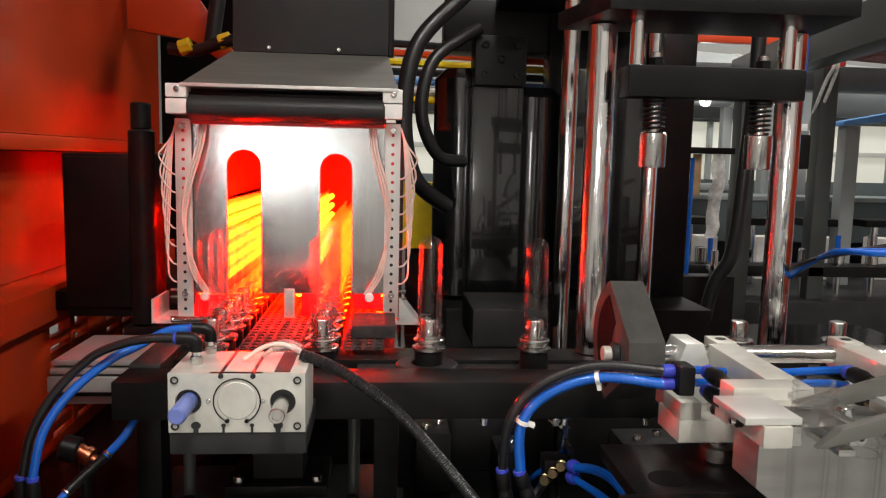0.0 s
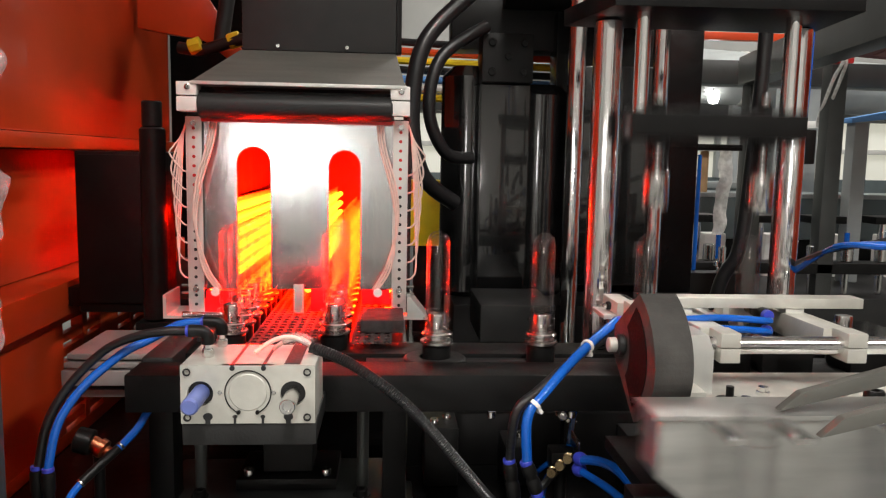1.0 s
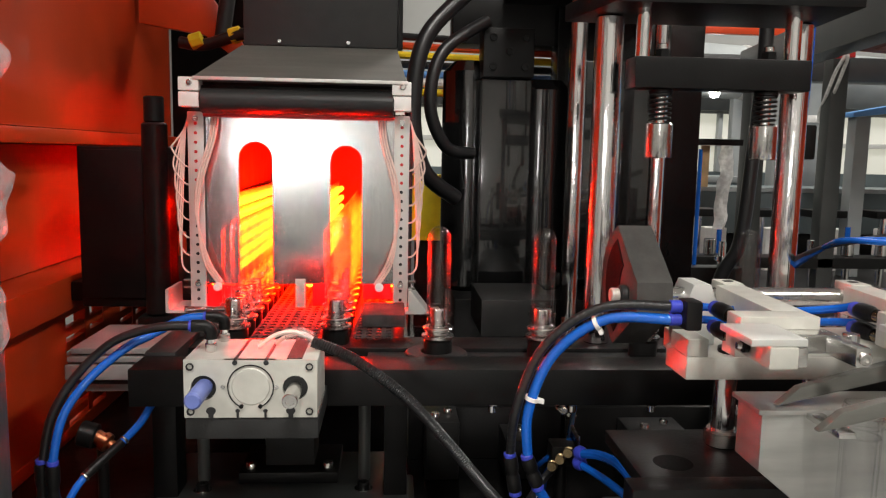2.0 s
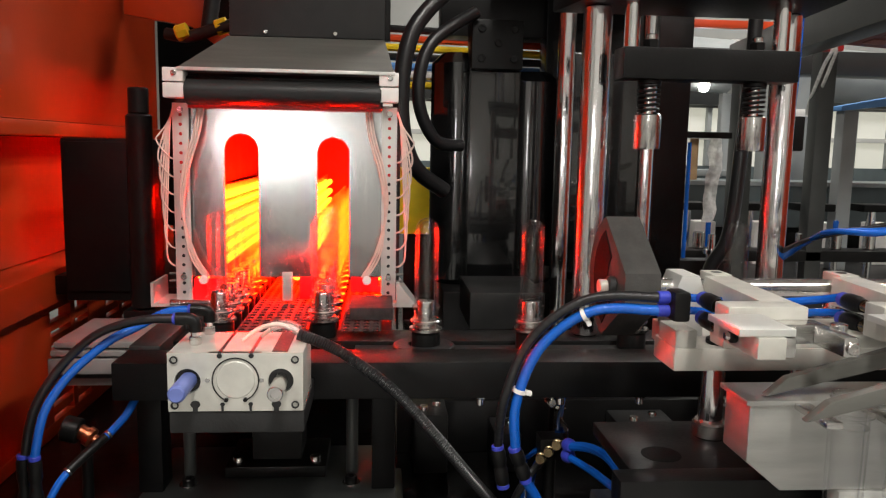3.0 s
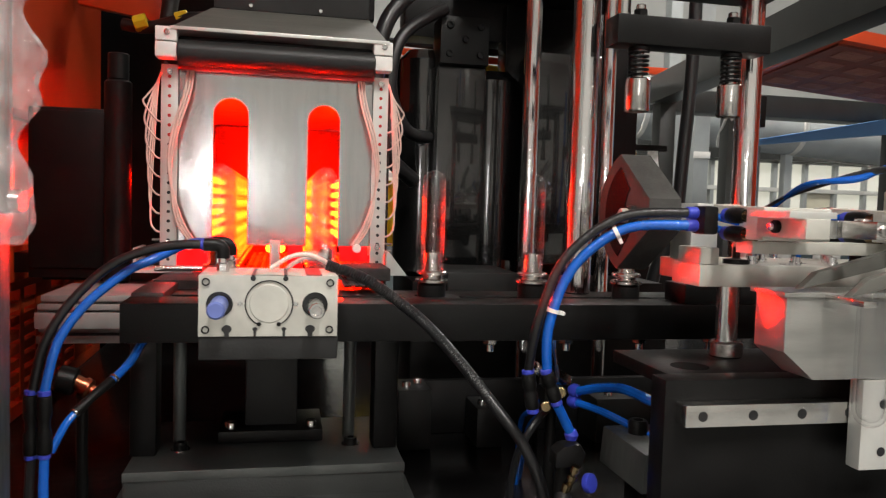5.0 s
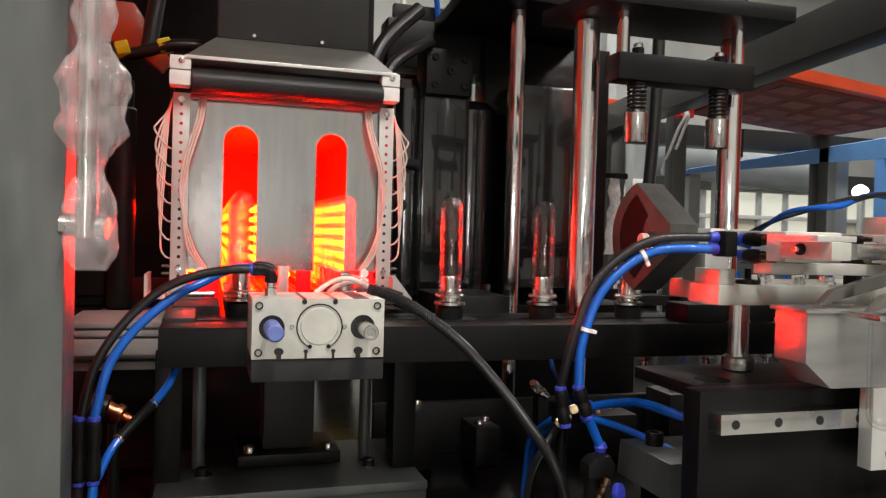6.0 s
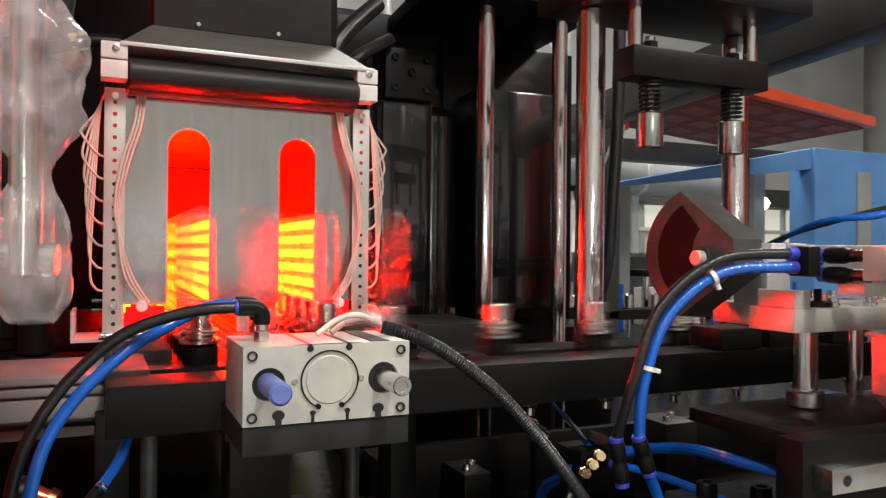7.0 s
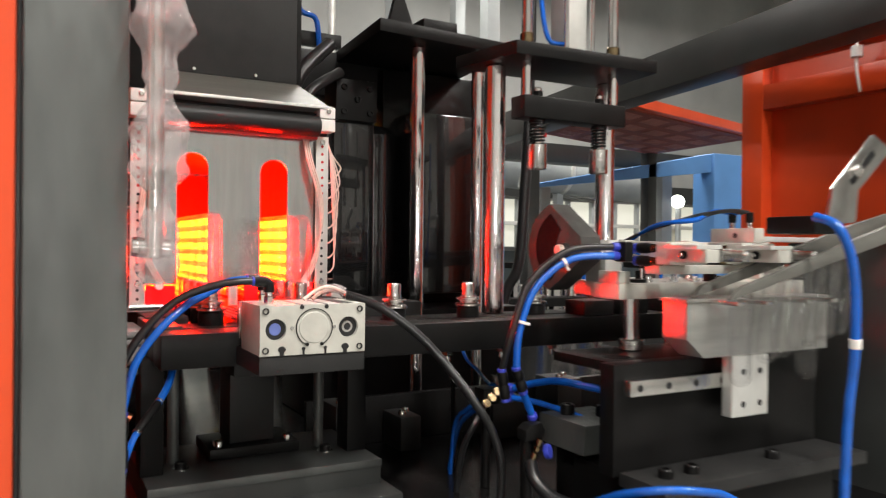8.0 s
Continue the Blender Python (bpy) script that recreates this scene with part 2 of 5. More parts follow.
def hexbolt(bm, at, axis=(0, 0, 1), r=0.006, h=0.006):
    """A socket-head screw."""
    return lathe(bm, [(r, 0), (r, h * 0.85), (r * 0.88, h), (r * 0.52, h), (r * 0.5, h * 0.45), (0, h * 0.45)], at, axis, 12)


def screw(at, axis, parent, r=0.004, h=0.003, mat=None):
    return part("screw", hexbolt(bmesh.new(), at, axis, r, h), mat or STEEL, parent)


def ring_plate(bm, x0, x1, y0, y1, z, nx, ny, k=0.32, th=0.002):
    """A sheet with a grid of round holes."""
    dx, dy = (x1 - x0) / nx, (y1 - y0) / ny
    for i in range(nx):
        for j in range(ny):
            cx, cy = x0 + (i + 0.5) * dx, y0 + (j + 0.5) * dy
            outer, inner, low = [], [], []
            for s in range(8):
                a = math.pi / 4 * s
                ux, uy = math.cos(a), math.sin(a)
                m = 0.5 / max(abs(ux), abs(uy))
                outer.append(bm.verts.new((cx + ux * m * dx, cy + uy * m * dy, z)))
                inner.append(bm.verts.new((cx + ux * k * dx, cy + uy * k * dy, z)))
                low.append(bm.verts.new((cx + ux * k * dx, cy + uy * k * dy, z - th)))
            for s in range(8):
                t = (s + 1) % 8
                bm.faces.new((outer[s], outer[t], inner[t], inner[s]))
                bm.faces.new((inner[s], inner[t], low[t], low[s]))
    return bm


# ---- the hall ----
def hall():
    single("floor", B(-6, 9, -6, 9, -0.1, 0, 0), CONC, (0, 0, 0), "grey concrete workshop floor", "floor", kind="structure")
    single("ceiling", B(-6, 9, -6, 9, 4.4, 4.5, 0), CEILM, (0, 0, 4.4), "pale panelled hall ceiling", "ceiling", kind="structure")
    for n, a in (("wall_north", (-6, 9, 9, 9.15)), ("wall_south", (-6, 9, -6.15, -6)), ("wall_west", (-6.15, -6, -6, 9)), ("wall_east", (9, 9.15, -6, 9))):
        single(n, B(*a, 0, 4.4, 0), WALLM, ((a[0] + a[1]) / 2, (a[2] + a[3]) / 2, 0), "pale painted hall wall", "wall", kind="structure")
    for lx, ly in ((-2.4, -2.6), (0.4, -2.6), (3.2, -2.6), (-2.4, 2.6), (1.6, 3.0), (4.4, 3.0)):
        t = thing("ceiling_light", (lx, ly, 4.4), "long white strip light hanging under the ceiling", "ceiling light", "hall strip lights")
        part("housing", B(lx - 0.2, lx + 0.2, ly - 1.0, ly + 1.0, 4.17, 4.25, 0.01), WHITEP, t)
        for s in (-0.8, 0.8):
            part("suspension_rod", R((lx, ly + s, 4.25), (lx, ly + s, 4.4), 0.006, 8), STEEL, t)
    # glowing framed pane added behind the camera to put a highlight on the oven sheet
    w = thing("highlight_pane", (0, -5.97, 0.8), "bright unseen pane added behind the camera for the sheet's highlight", "window", kind="structure")
    for x0, x1 in ((-1.12, -0.62),):
        top = 1.5
        part("pane", B(x0, x1, -5.985, -5.98, 0.95, top, 0), PANEG, w)
        for xe in (x0 - 0.03, x1):
            part("frame", B(xe, xe + 0.03, -5.999, -5.95, 0.92, top + 0.03, 0.003), GREYM, w)
        part("frame", B(x0, x1, -5.999, -5.95, 0.92, 0.95, 0.003), GREYM, w)
        part("frame", B(x0, x1, -5.999, -5.95, top, top + 0.03, 0.003), GREYM, w)
    # steel roof beams seen past the machine
    for k, y in enumerate((2.2, 4.6, 7.0)):
        bm = B(-6, 9, y - 0.1, y + 0.1, 3.9, 3.94, 0)
        box(bm, -6, 9, y - 0.02, y + 0.02, 3.94, 4.24, 0)
        box(bm, -6, 9, y - 0.1, y + 0.1, 4.24, 4.28, 0)
        single("roof_beam", bm, GREYM, (0, y, 3.9), "grey steel roof beam", "beam", kind="structure")


hall()


# ---- machine base ----
def machine_base():
    t = thing("machine_bed", (0.3, 0.5, 0), "black steel machine bed with bolted plates", "machine bed")
    part("cabinet", B(-0.41, 1.7, -0.2, 1.6, 0, 0.68, 0.004), GLOSS, t)
    part("bed_plate", B(-0.405, 1.69, -0.19, 1.59, 0.683, 0.705, 0.002), GLOSS, t, "black oiled bed plate")
    part("pedestal_plate", B(-0.09, 0.21, 0.15, 0.34, 0.705, 0.776, 0.003), GUN, t, "grey pedestal plate with a bright edge")
    part("bright_edge", B(-0.09, 0.21, 0.1478, 0.1499, 0.766, 0.776, 0.0008), GALV, t, "bright plate edge")
    part("long_slot", B(0.03, 0.075, 0.0994, 0.0999, 0.722, 0.729, 0.0002), RUBBER, t)
    part("step_plate", B(-0.1, 0.22, 0.1, 0.34, 0.705, 0.742, 0.003), GUN, t)
    part("rear_skirt", B(0.216, 1.3, 0.48, 0.495, 0.7055, 0.79, 0.002), BLACK, t)
    for x, w, h in ((0.24, 0.05, 0.09), (0.36, 0.04, 0.06), (0.55, 0.09, 0.07), (0.7, 0.06, 0.1)):
        part("rear_block", B(x, x + w, 0.4, 0.475, 0.7055, 0.7055 + h, 0.003), DARK, t)
        screw((x + w * 0.3, 0.42, 0.7055 + h), (0, 0, 1), t, 0.007, 0.008)
        screw((x + w * 0.7, 0.44, 0.7055 + h), (0, 0, 1), t, 0.007, 0.008)
    for x in (-0.078, 0.194):
        part("leg", B(x - 0.014, x + 0.014, 0.2, 0.24, 0.776, 0.925, 0.002), BLACK, t)
    part("lifting_column", R((0.061, 0.285, 0.776), (0.061, 0.285, 0.9), 0.018, 24), STEEL, t)
    part("lifting_block", B(0.03, 0.092, 0.255, 0.315, 0.7915, 0.9, 0.003), DARK, t)
    part("lifting_foot", B(0.0, 0.123, 0.235, 0.33, 0.7765, 0.791, 0.002), BLACK, t)
    for x, y in ((-0.04, 0.22), (0.155, 0.22)):
        screw((x, y, 0.776), (0, 0, 1), t, 0.008, 0.009, BLACK)
        part("washer", R((x, y, 0.776), (x, y, 0.7775), 0.011, 18), STEEL, t)
    for x in (0.014, 0.109):
        screw((x, 0.25, 0.791), (0, 0, 1), t, 0.007, 0.008)
    for x, y in ((0.25, 0.12), (0.36, 0.05)):
        part("bed_hole", R((x, y, 0.7053), (x, y, 0.706), 0.022, 24), RUBBER, t)
    for x in (-0.045, 0.155):
        part("guide_rod", R((x, 0.25, 0.776), (x, 0.25, 0.922), 0.0075, 16), GALV, t)


machine_base()


def preform_rail():
    t = thing("transfer_rail", (0.35, 0.18, 0.92), "long black steel transfer rail along the machine front", "rail")
    part("front_beam", B(-0.084, 1.25, 0.1, 0.155, 0.922, 0.962, 0.002), BLACK, t)
    part("rear_beam", B(-0.05, 1.25, 0.205, 0.262, 0.922, 0.958, 0.002), BLACK, t)
    part("bottom_plate", B(-0.02, 1.25, 0.156, 0.204, 0.924, 0.94, 0.001), BLACK, t)
    part("end_block", B(-0.084, -0.05, 0.155, 0.3, 0.924, 0.966, 0.003), DARK, t)
    part("wear_strip", B(0.16, 1.25, 0.158, 0.204, 0.94, 0.9535, 0.001), DARK, t)
    for x in np.arange(0.3, 0.85, 0.09):
        part("underside_nut", R((x, 0.13, 0.913), (x, 0.13, 0.922), 0.008, 6), STEEL, t)
        part("underside_stud", R((x, 0.13, 0.905), (x, 0.13, 0.913), 0.0045, 12), CHROME, t)
    for x in (0.55, 0.62, 0.72):
        part("top_block", B(x - 0.03, x + 0.028, 0.102, 0.15, 0.9625, 0.985, 0.002), BLACK, t)
    part("boss", lathe(bmesh.new(), [(0.018, 0.9536), (0.034, 0.9536), (0.036, 0.955), (0.036, 0.9595), (0.034, 0.961), (0.018, 0.961)], (0.2395, 0.181, 0), (0, 0, 1), 32, True), DARK, t, "round black boss plate")
    # red-lit perforated chain bed that leads into the oven
    u = thing("chain_bed", (0.06, 0.35, 0.955), "perforated steel chain bed leading into the oven", "conveyor bed")
    for x0, x1 in ((0.02, 0.1), (0.142, 0.19)):
        part("perforated_sheet", ring_plate(bmesh.new(), x0, x1, 0.21, 0.78, 0.9685, max(3, round((x1 - x0) / 0.0115)), 36, 0.36), BEDM, u)
    part("side_tray", B(-0.078, -0.024, 0.262, 0.78, 0.945, 0.968, 0.001), BEDM, u)
    part("bed", B(-0.078, 0.205, 0.264, 1.15, 0.925, 0.945, 0.001), DARK, u)
    part("corner_block", B(0.15, 0.205, 0.265, 0.35, 0.9688, 0.985, 0.002), BEDM, u)
    part("mouth_skirt", P([(-0.083, 0.9686), (-0.024, 0.9686), (-0.024, 1.003), (-0.064, 1.003), (-0.064, 0.99), (-0.083, 0.99)], 0.3695, 0.3715, "y"), REDSHEET, u, "translucent red mouth plate")
    part("mouth_skirt", P([(0.148, 0.9855), (0.2, 0.9855), (0.2, 0.994), (0.186, 0.994), (0.186, 1.006), (0.148, 1.006)], 0.3695, 0.3715, "y"), REDSHEET, u, "translucent red mouth plate")
    part("mouth_skirt", B(0.078, 0.098, 0.3695, 0.3715, 0.975, 1.006, 0.0004), REDSHEET, u, "translucent red mouth plate")


preform_rail()


# ---- the oven ----
def arch(x, r, z0, z1, n=12):
    """From the left foot of an arched slot over its crown to the right foot."""
    pts = [(x - r, z0)]
    for i in range(n + 1):
        a = math.pi - math.pi * i / n
        pts.append((x + r * math.cos(a), z1 - r + r * math.sin(a)))
    return pts + [(x + r, z0)]


def oven():
    t = thing("heating_oven", (0.06, 0.375, 0.945), "infrared preform oven with a brushed aluminium front and red glow", "oven")
    out = [(-0.076, 1.005)] + arch(0.001, 0.0225, 1.005, 1.2) + arch(0.1235, 0.0215, 1.005, 1.197) + [(0.198, 1.005), (0.203, 1.05), (0.203, 1.234), (-0.078, 1.234), (-0.078, 1.05)]
    part("front_sheet", P(out, 0.374, 0.3765, "y"), PLATE, t, "brushed aluminium front sheet with two arched slots")
    part("centre_tab", B(0.054, 0.068, 0.371, 0.374, 0.972, 1.012, 0.0006), ALU, t)
    # tunnel shell; dimness of the unlit upper tunnel is put into its colour
    part("roof_reflector", B(-0.084, 0.208, 0.378, 1.16, 1.236, 1.24, 0), DIMSHELL, t)
    part("side_reflector", B(-0.0865, -0.0835, 0.378, 1.16, 1.12, 1.24, 0), DIMSHELL, t)
    part("side_reflector", B(0.2075, 0.2105, 0.378, 1.16, 0.97, 1.24, 0), DIMSHELL, t)
    part("back_reflector", B(-0.083, 0.207, 1.156, 1.16, 0.9455, 1.234, 0), DIMSHELL, t)
    # plate added to stop tube light leaking out to the left
    part("leak_baffle", B(-0.0865, -0.0835, 0.378, 0.412, 0.969, 1.1195, 0), DIMSHELL, t)
    part("outer_case", B(-0.091, -0.0868, 0.39, 1.17, 1.1, 1.25, 0.001), DARK, t)
    part("outer_case", B(0.2108, 0.2146, 0.378, 1.17, 0.93, 1.25, 0.001), DARK, t)
    # sheet added to keep the oven's red light off the louvres
    part("shade_apron", B(-0.3, -0.0795, 0.62, 1.16, 0.93, 0.944, 0.001), BLACK, t, "black sheet added beside the oven to block light")
    # banks of quartz tubes
    for bx in (-0.07, 0.061, 0.192):
        bank = part("lamp_bank", B(bx - 0.0015, bx + 0.0015, 0.41, 1.13, 0.985 if bx > 0 else 0.969, 1.118, 0), REFLECT, t, "polished lamp reflector")
        for s in (-1, 1):
            if bx > 0.15 and s > 0:
                continue
            # thin hidden glow rod added behind the left bank to redden the panels
            fill_tube = bx < 0 and s < 0
            for k in range(1 if fill_tube else 6):
                z = 1.09 if fill_tube else 0.998 + 0.021 * k
                y0, y1, r = (0.5, 0.8, 0.0008) if fill_tube else (0.42, 1.12, 0.0058)
                part("heater_or_fill_tube", R((bx + s * 0.008, y0, z), (bx + s * 0.008, y1, z), r, 8), QUARTZ, bank, "glowing orange quartz heater tube or added fill rod")
    # pierced side brackets with clamps
    for side, x0, x1 in ((-1, -0.0865, -0.0655), (1, 0.189, 0.2095)):
        bm = bmesh.new()
        zs = np.arange(0.985, 1.226, 0.0125)
        xc = (x0 + x1) / 2
        prism(bm, [(x0, 0.974), (x1, 0.974), (x1, 1.238), (x0, 1.238)], 0.3655, 0.3685, "y", 0.0004)
        br = part("bracket", bm, ALU, t, "pierced aluminium side bracket")
        for i, z in enumerate(zs):
            part("hole", R((xc, 0.3654, z), (xc, 0.3652, z), 0.0023, 10), RUBBER if i < 13 else REDP, br)
        for z in (1.006, 1.229):
            part("screw", hexbolt(bmesh.new(), (xc, 0.3655, z), (0, -1, 0), 0.0042, 0.003), STEEL, br)
        part("terminal_strip", B(xc - side * -0.004 - 0.004, xc - side * -0.004 + 0.004, 0.3685, 0.3715, 1.0, 1.22, 0.0005), WHITEP, br)
        part("end_clamp", B(x0 - 0.004, x1 + 0.001, 0.338, 0.3645, 1.243, 1.262, 0.0015), WHITEP, t, "white end clamp block")
        part("end_clamp", B(x0 - 0.004, x1 + 0.001, 0.338, 0.3645, 1.2635, 1.281, 0.0015), WHITEP, t, "white end clamp block")
        part("clamp_screw", hexbolt(bmesh.new(), (xc, 0.338, 1.274), (0, -1, 0), 0.0038, 0.002), STEEL, t)
        part("bracket_foot", P([(x0 - 0.03, 0.968), (x1 + 0.02, 0.968), (x1 + 0.02, 0.972), (x0 - 0.026, 0.972), (x0 - 0.026, 1.0), (x0 - 0.03, 1.0)] if side < 0 else [(x0 - 0.01, 0.968), (x1 + 0.03, 0.968), (x1 + 0.005, 1.0), (x1 + 0.001, 1.0), (x1 + 0.001, 0.972), (x0 - 0.01, 0.972)], 0.35, 0.42, "y"), ALU, t)
        for z in (1.0, 1.01):
            part("terminal", R((xc + side * 0.01, 0.372, z), (xc + side * 0.021, 0.372, z), 0.0018, 8), HOOD, t)
    # roller bar over the mouth, aluminium lip and hood
    part("heat_shield_bar", R((-0.064, 0.351, 1.2515), (0.188, 0.351, 1.2515), 0.0165, 28), DARK, t, "black rounded heat shield bar")
    part("shield_backing", B(-0.066, 0.19, 0.353, 0.3738, 1.237, 1.272, 0.001), BLACK, t)
    part("lip", B(-0.072, 0.206, 0.336, 0.376, 1.2775, 1.282, 0.0008), ALU, t, "bright aluminium lip")
    part("red_seal", B(-0.064, 0.188, 0.356, 0.372, 1.2315, 1.2365, 0.001), REDP, t, "red seal strip under the bar")
    bm = bmesh.new()
    lo = [(-0.072, 0.345), (0.204, 0.345), (0.204, 0.6), (-0.072, 0.6)]
    hi = [(-0.034, 0.475), (0.192, 0.475), (0.192, 0.6), (-0.034, 0.6)]
    va = [bm.verts.new((x, y, 1.2825)) for x, y in lo]
    vb = [bm.verts.new((x, y, 1.34)) for x, y in hi]
    bm.faces.new(va[::-1])
    bm.faces.new(vb)
    for i in range(4):
        bm.faces.new((va[i], va[(i + 1) % 4], vb[(i + 1) % 4], vb[i]))
    part("hood", bm, HOOD, t, "sloping stainless steel hood")
    part("duct", B(-0.032, 0.192, 0.477, 0.62, 1.341, 1.62, 0.002), DARK, t, "dark grey exhaust duct")
    for x in (0.02, 0.12):
        part("rivet", R((x, 0.472, 1.347), (x, 0.477, 1.347), 0.003, 10), STEEL, t)
    part("duct_edge_trim", B(0.192, 0.2, 0.478, 0.5, 1.341, 1.62, 0.001), BLACK, t)
    # silicone sleeved wires
    for side, x in ((-1, -0.046), (1, 0.168)):
        for k in range(3):
            dx = k * 0.0035
            part("wire", H([(x + side * dx, 0.366, 1.234), (x + side * (0.004 + dx), 0.358, 1.2), (x + side * (0.018 + dx), 0.353, 1.15), (x + side * (0.026 + dx * 0.4), 0.355, 1.1), (x + side * (0.02 - dx), 0.356, 1.04), (x + side * (0.002 - dx), 0.358, 1.008)], 0.0016, 6, 6), SLEEVE, t)
        ex = -0.085 if side < 0 else 0.2085
        for k in range(7):
            z = 1.02 + 0.024 * k
            bulge = 0.011 + 0.0016 * k
            part("wire", H([(ex, 0.372, z), (ex + side * 0.009, 0.37, z + 0.004), (ex + side * (bulge + 0.003), 0.37, z + 0.024), (ex + side * bulge * 0.95, 0.371, z + (1.225 - z) * 0.55), (ex + side * (0.006 + 0.0005 * k), 0.372, 1.212), (ex + side * 0.001, 0.373, 1.233)], 0.0013, 6, 6), SLEEVE, t)
        part("cable_lug", R((x + side * 0.002, 0.352, 1.004), (x + side * 0.002, 0.36, 1.004), 0.006, 14), WHITEP, t)


oven()


# ---- guided pneumatic cylinder ----
def guided_cylinder():
    t = thing("guided_cylinder", (0.06, 0.04, 0.946), "guided pneumatic cylinder in pale anodised aluminium", "pneumatic cylinder")
    x0, x1, z0, z1 = 0.0, 0.12, 0.946, 1.0
    bm = bmesh.new()
    # body with two deep guide bores: a frame of prisms round each bore
    n = 24
    cz = 0.974
    holes = ((0.0175, 0.0115), (0.1, 0.0115))
    box(bm, x0, x1, 0.006, 0.078, z0, z1, 0.001)
    part("body", bm, ANOD, t)
    for (cx, r), xa, xb in ((holes[0], x0, 0.036), (holes[1], 0.0825, x1)):
        bm = bmesh.new()
        outer, inner, deep = [], [], []
        angles = sorted([2 * math.pi * i / n for i in range(n)] + [math.atan2(zc - cz, xc - cx) % (2 * math.pi) for xc in (xa, xb) for zc in (z0, z1)])
        for a in angles:
            ux, uz = math.cos(a), math.sin(a)
            kx = ((xb - cx) if ux > 0 else (cx - xa)) / max(abs(ux), 1e-6)
            kz = ((z1 - cz) if uz > 0 else (cz - z0)) / max(abs(uz), 1e-6)
            k = min(kx, kz)
            outer.append(bm.verts.new((cx + ux * k, 0.0, cz + uz * k)))
            inner.append(bm.verts.new((cx + ux * r, 0.0, cz + uz * r)))
            deep.append(bm.verts.new((cx + ux * r, 0.0058, cz + uz * r)))
        for i in range(len(outer)):
            j = (i + 1) % len(outer)
            bm.faces.new((outer[i], outer[j], inner[j], inner[i]))
            bm.faces.new((inner[i], inner[j], deep[j], deep[i]))
        part("bore_panel", bm, ANOD, t)
    part("face_panel", B(0.036, 0.0825, 0.0, 0.0058, z0, z1, 0), ANOD, t)
    part("front_edge", P([(x0 + 0.0002, z0), (x1 - 0.0002, z0), (x1 - 0.0002, z1 - 0.0002), (x0 + 0.0002, z1 - 0.0002)], 0.0054, 0.0061, "y"), ANOD, t)
    for xe in (x0, x1 - 0.0006):
        part("side_edge", B(xe, xe + 0.0006, 0.0003, 0.0053, z0, z1, 0), ANOD, t)
    part("top_edge", B(x0 + 0.0007, x1 - 0.0007, 0.0003, 0.0053, z1 - 0.0006, z1, 0), ANOD, t)
    for cx, r in holes:
        part("bore", R((cx, 0.0042, cz), (cx, 0.0062, cz), r * 0.99, 24), RUBBER, t, "dark guide bore")
    part("end_cap", lathe(bmesh.new(), [(0, 0), (0.0165, 0), (0.0178, 0.0012), (0.0195, 0.0012), (0.0195, 0.003), (0, 0.003)], (0.06, -0.0008, 0.975), (0, 1, 0), 40), ANOD, t, "round cylinder end cap")
    bm = bmesh.new()
    pts = [(0.06 + 0.0205 * math.sin(a), -0.0012, 0.975 + 0.0205 * math.cos(a)) for a in np.linspace(-2.75, 2.75, 30)]
    hose(bm, pts, 0.0006, 6, 2)
    part("retaining_ring", bm, BLACK, t, "black snap ring")
    for s in (-1, 1):
        part("ring_ear", R((0.06 + s * 0.0085, -0.003, 0.957), (0.06 + s * 0.0085, 0.0, 0.957), 0.0019, 12), BLACK, t)
    for x, z in ((0.006, 0.994), (0.113, 0.994), (0.006, 0.952), (0.113, 0.952)):
        part("mounting_hole", lathe(bmesh.new(), [(0.0036, 0), (0.0036, 0.0012), (0.0024, 0.0012), (0.0022, -0.003), (0, -0.003)], (x, -0.0008, z), (0, -1, 0), 14), DARK, t)
    for x in (0.03, 0.088):
        part("port_plug", R((x + 0.005 * (1 if x < 0.06 else -1), -0.0012, 0.975), (x + 0.005 * (1 if x < 0.06 else -1), 0.001, 0.975), 0.0021, 10), STEEL, t)
    for x, w in ((0.024, 0.0029), (0.048, 0.0014), (0.073, 0.0014), (0.096, 0.0029)):
        key = [(x + w * 0.75, 0.9455)] + [(x + 1.5 * w * math.sin(q), 0.9525 - 1.25 * w * math.cos(q)) for q in np.linspace(0.55, 2 * math.pi - 0.55, 12)] + [(x - w * 0.75, 0.9455)]
        part("t_slot", P(key, -0.0008, 0.0012, "y"), RUBBER, t)
    for x in (0.046, 0.074):
        part("top_groove", B(x - 0.0015, x + 0.0015, 0.0, 0.078, 0.9995, 1.0004, 0), RUBBER, t)
    # carrier bracket under the body
    part("bracket", B(0.0, 0.121, 0.002, 0.16, 0.9245, 0.9455, 0.002), DARK, t, "dark grey bracket plate")
    part("bracket_web", B(0.01, 0.11, 0.15, 0.2, 0.9, 0.9245, 0.002), DARK, t)
    rods = []
    for x, mat, lab, name in ((0.0175, CAPBLUE, "guide rod with a blue-grey plastic cap", "capped_rod"), (0.1, STEEL, "bright steel guide rod", "guide_rod")):
        bm = lathe(bmesh.new(), [(0, 0), (0.006, 0), (0.0076, 0.0018), (0.0076, 0.05), (0, 0.05)] if mat is CAPBLUE else [(0, 0.001), (0.0035, 0.001), (0.004, 0), (0.0062, 0), (0.0068, 0.0008), (0.0068, 0.05), (0, 0.05)], (x, 0.0045, cz), (0, 1, 0), 24)
        rods.append(part(name, bm, mat, t, lab, pivot=(x, 0.0045, cz)))
    for x, y in ((0.018, 0.03), (0.022, 0.07)):
        part("port_nut", R((x, y, 1.0), (x, y, 1.008), 0.0056, 6), STEEL, t)
        part("port_thread", R((x, y, 1.008), (x, y, 1.013), 0.0042, 14), CHROME, t)
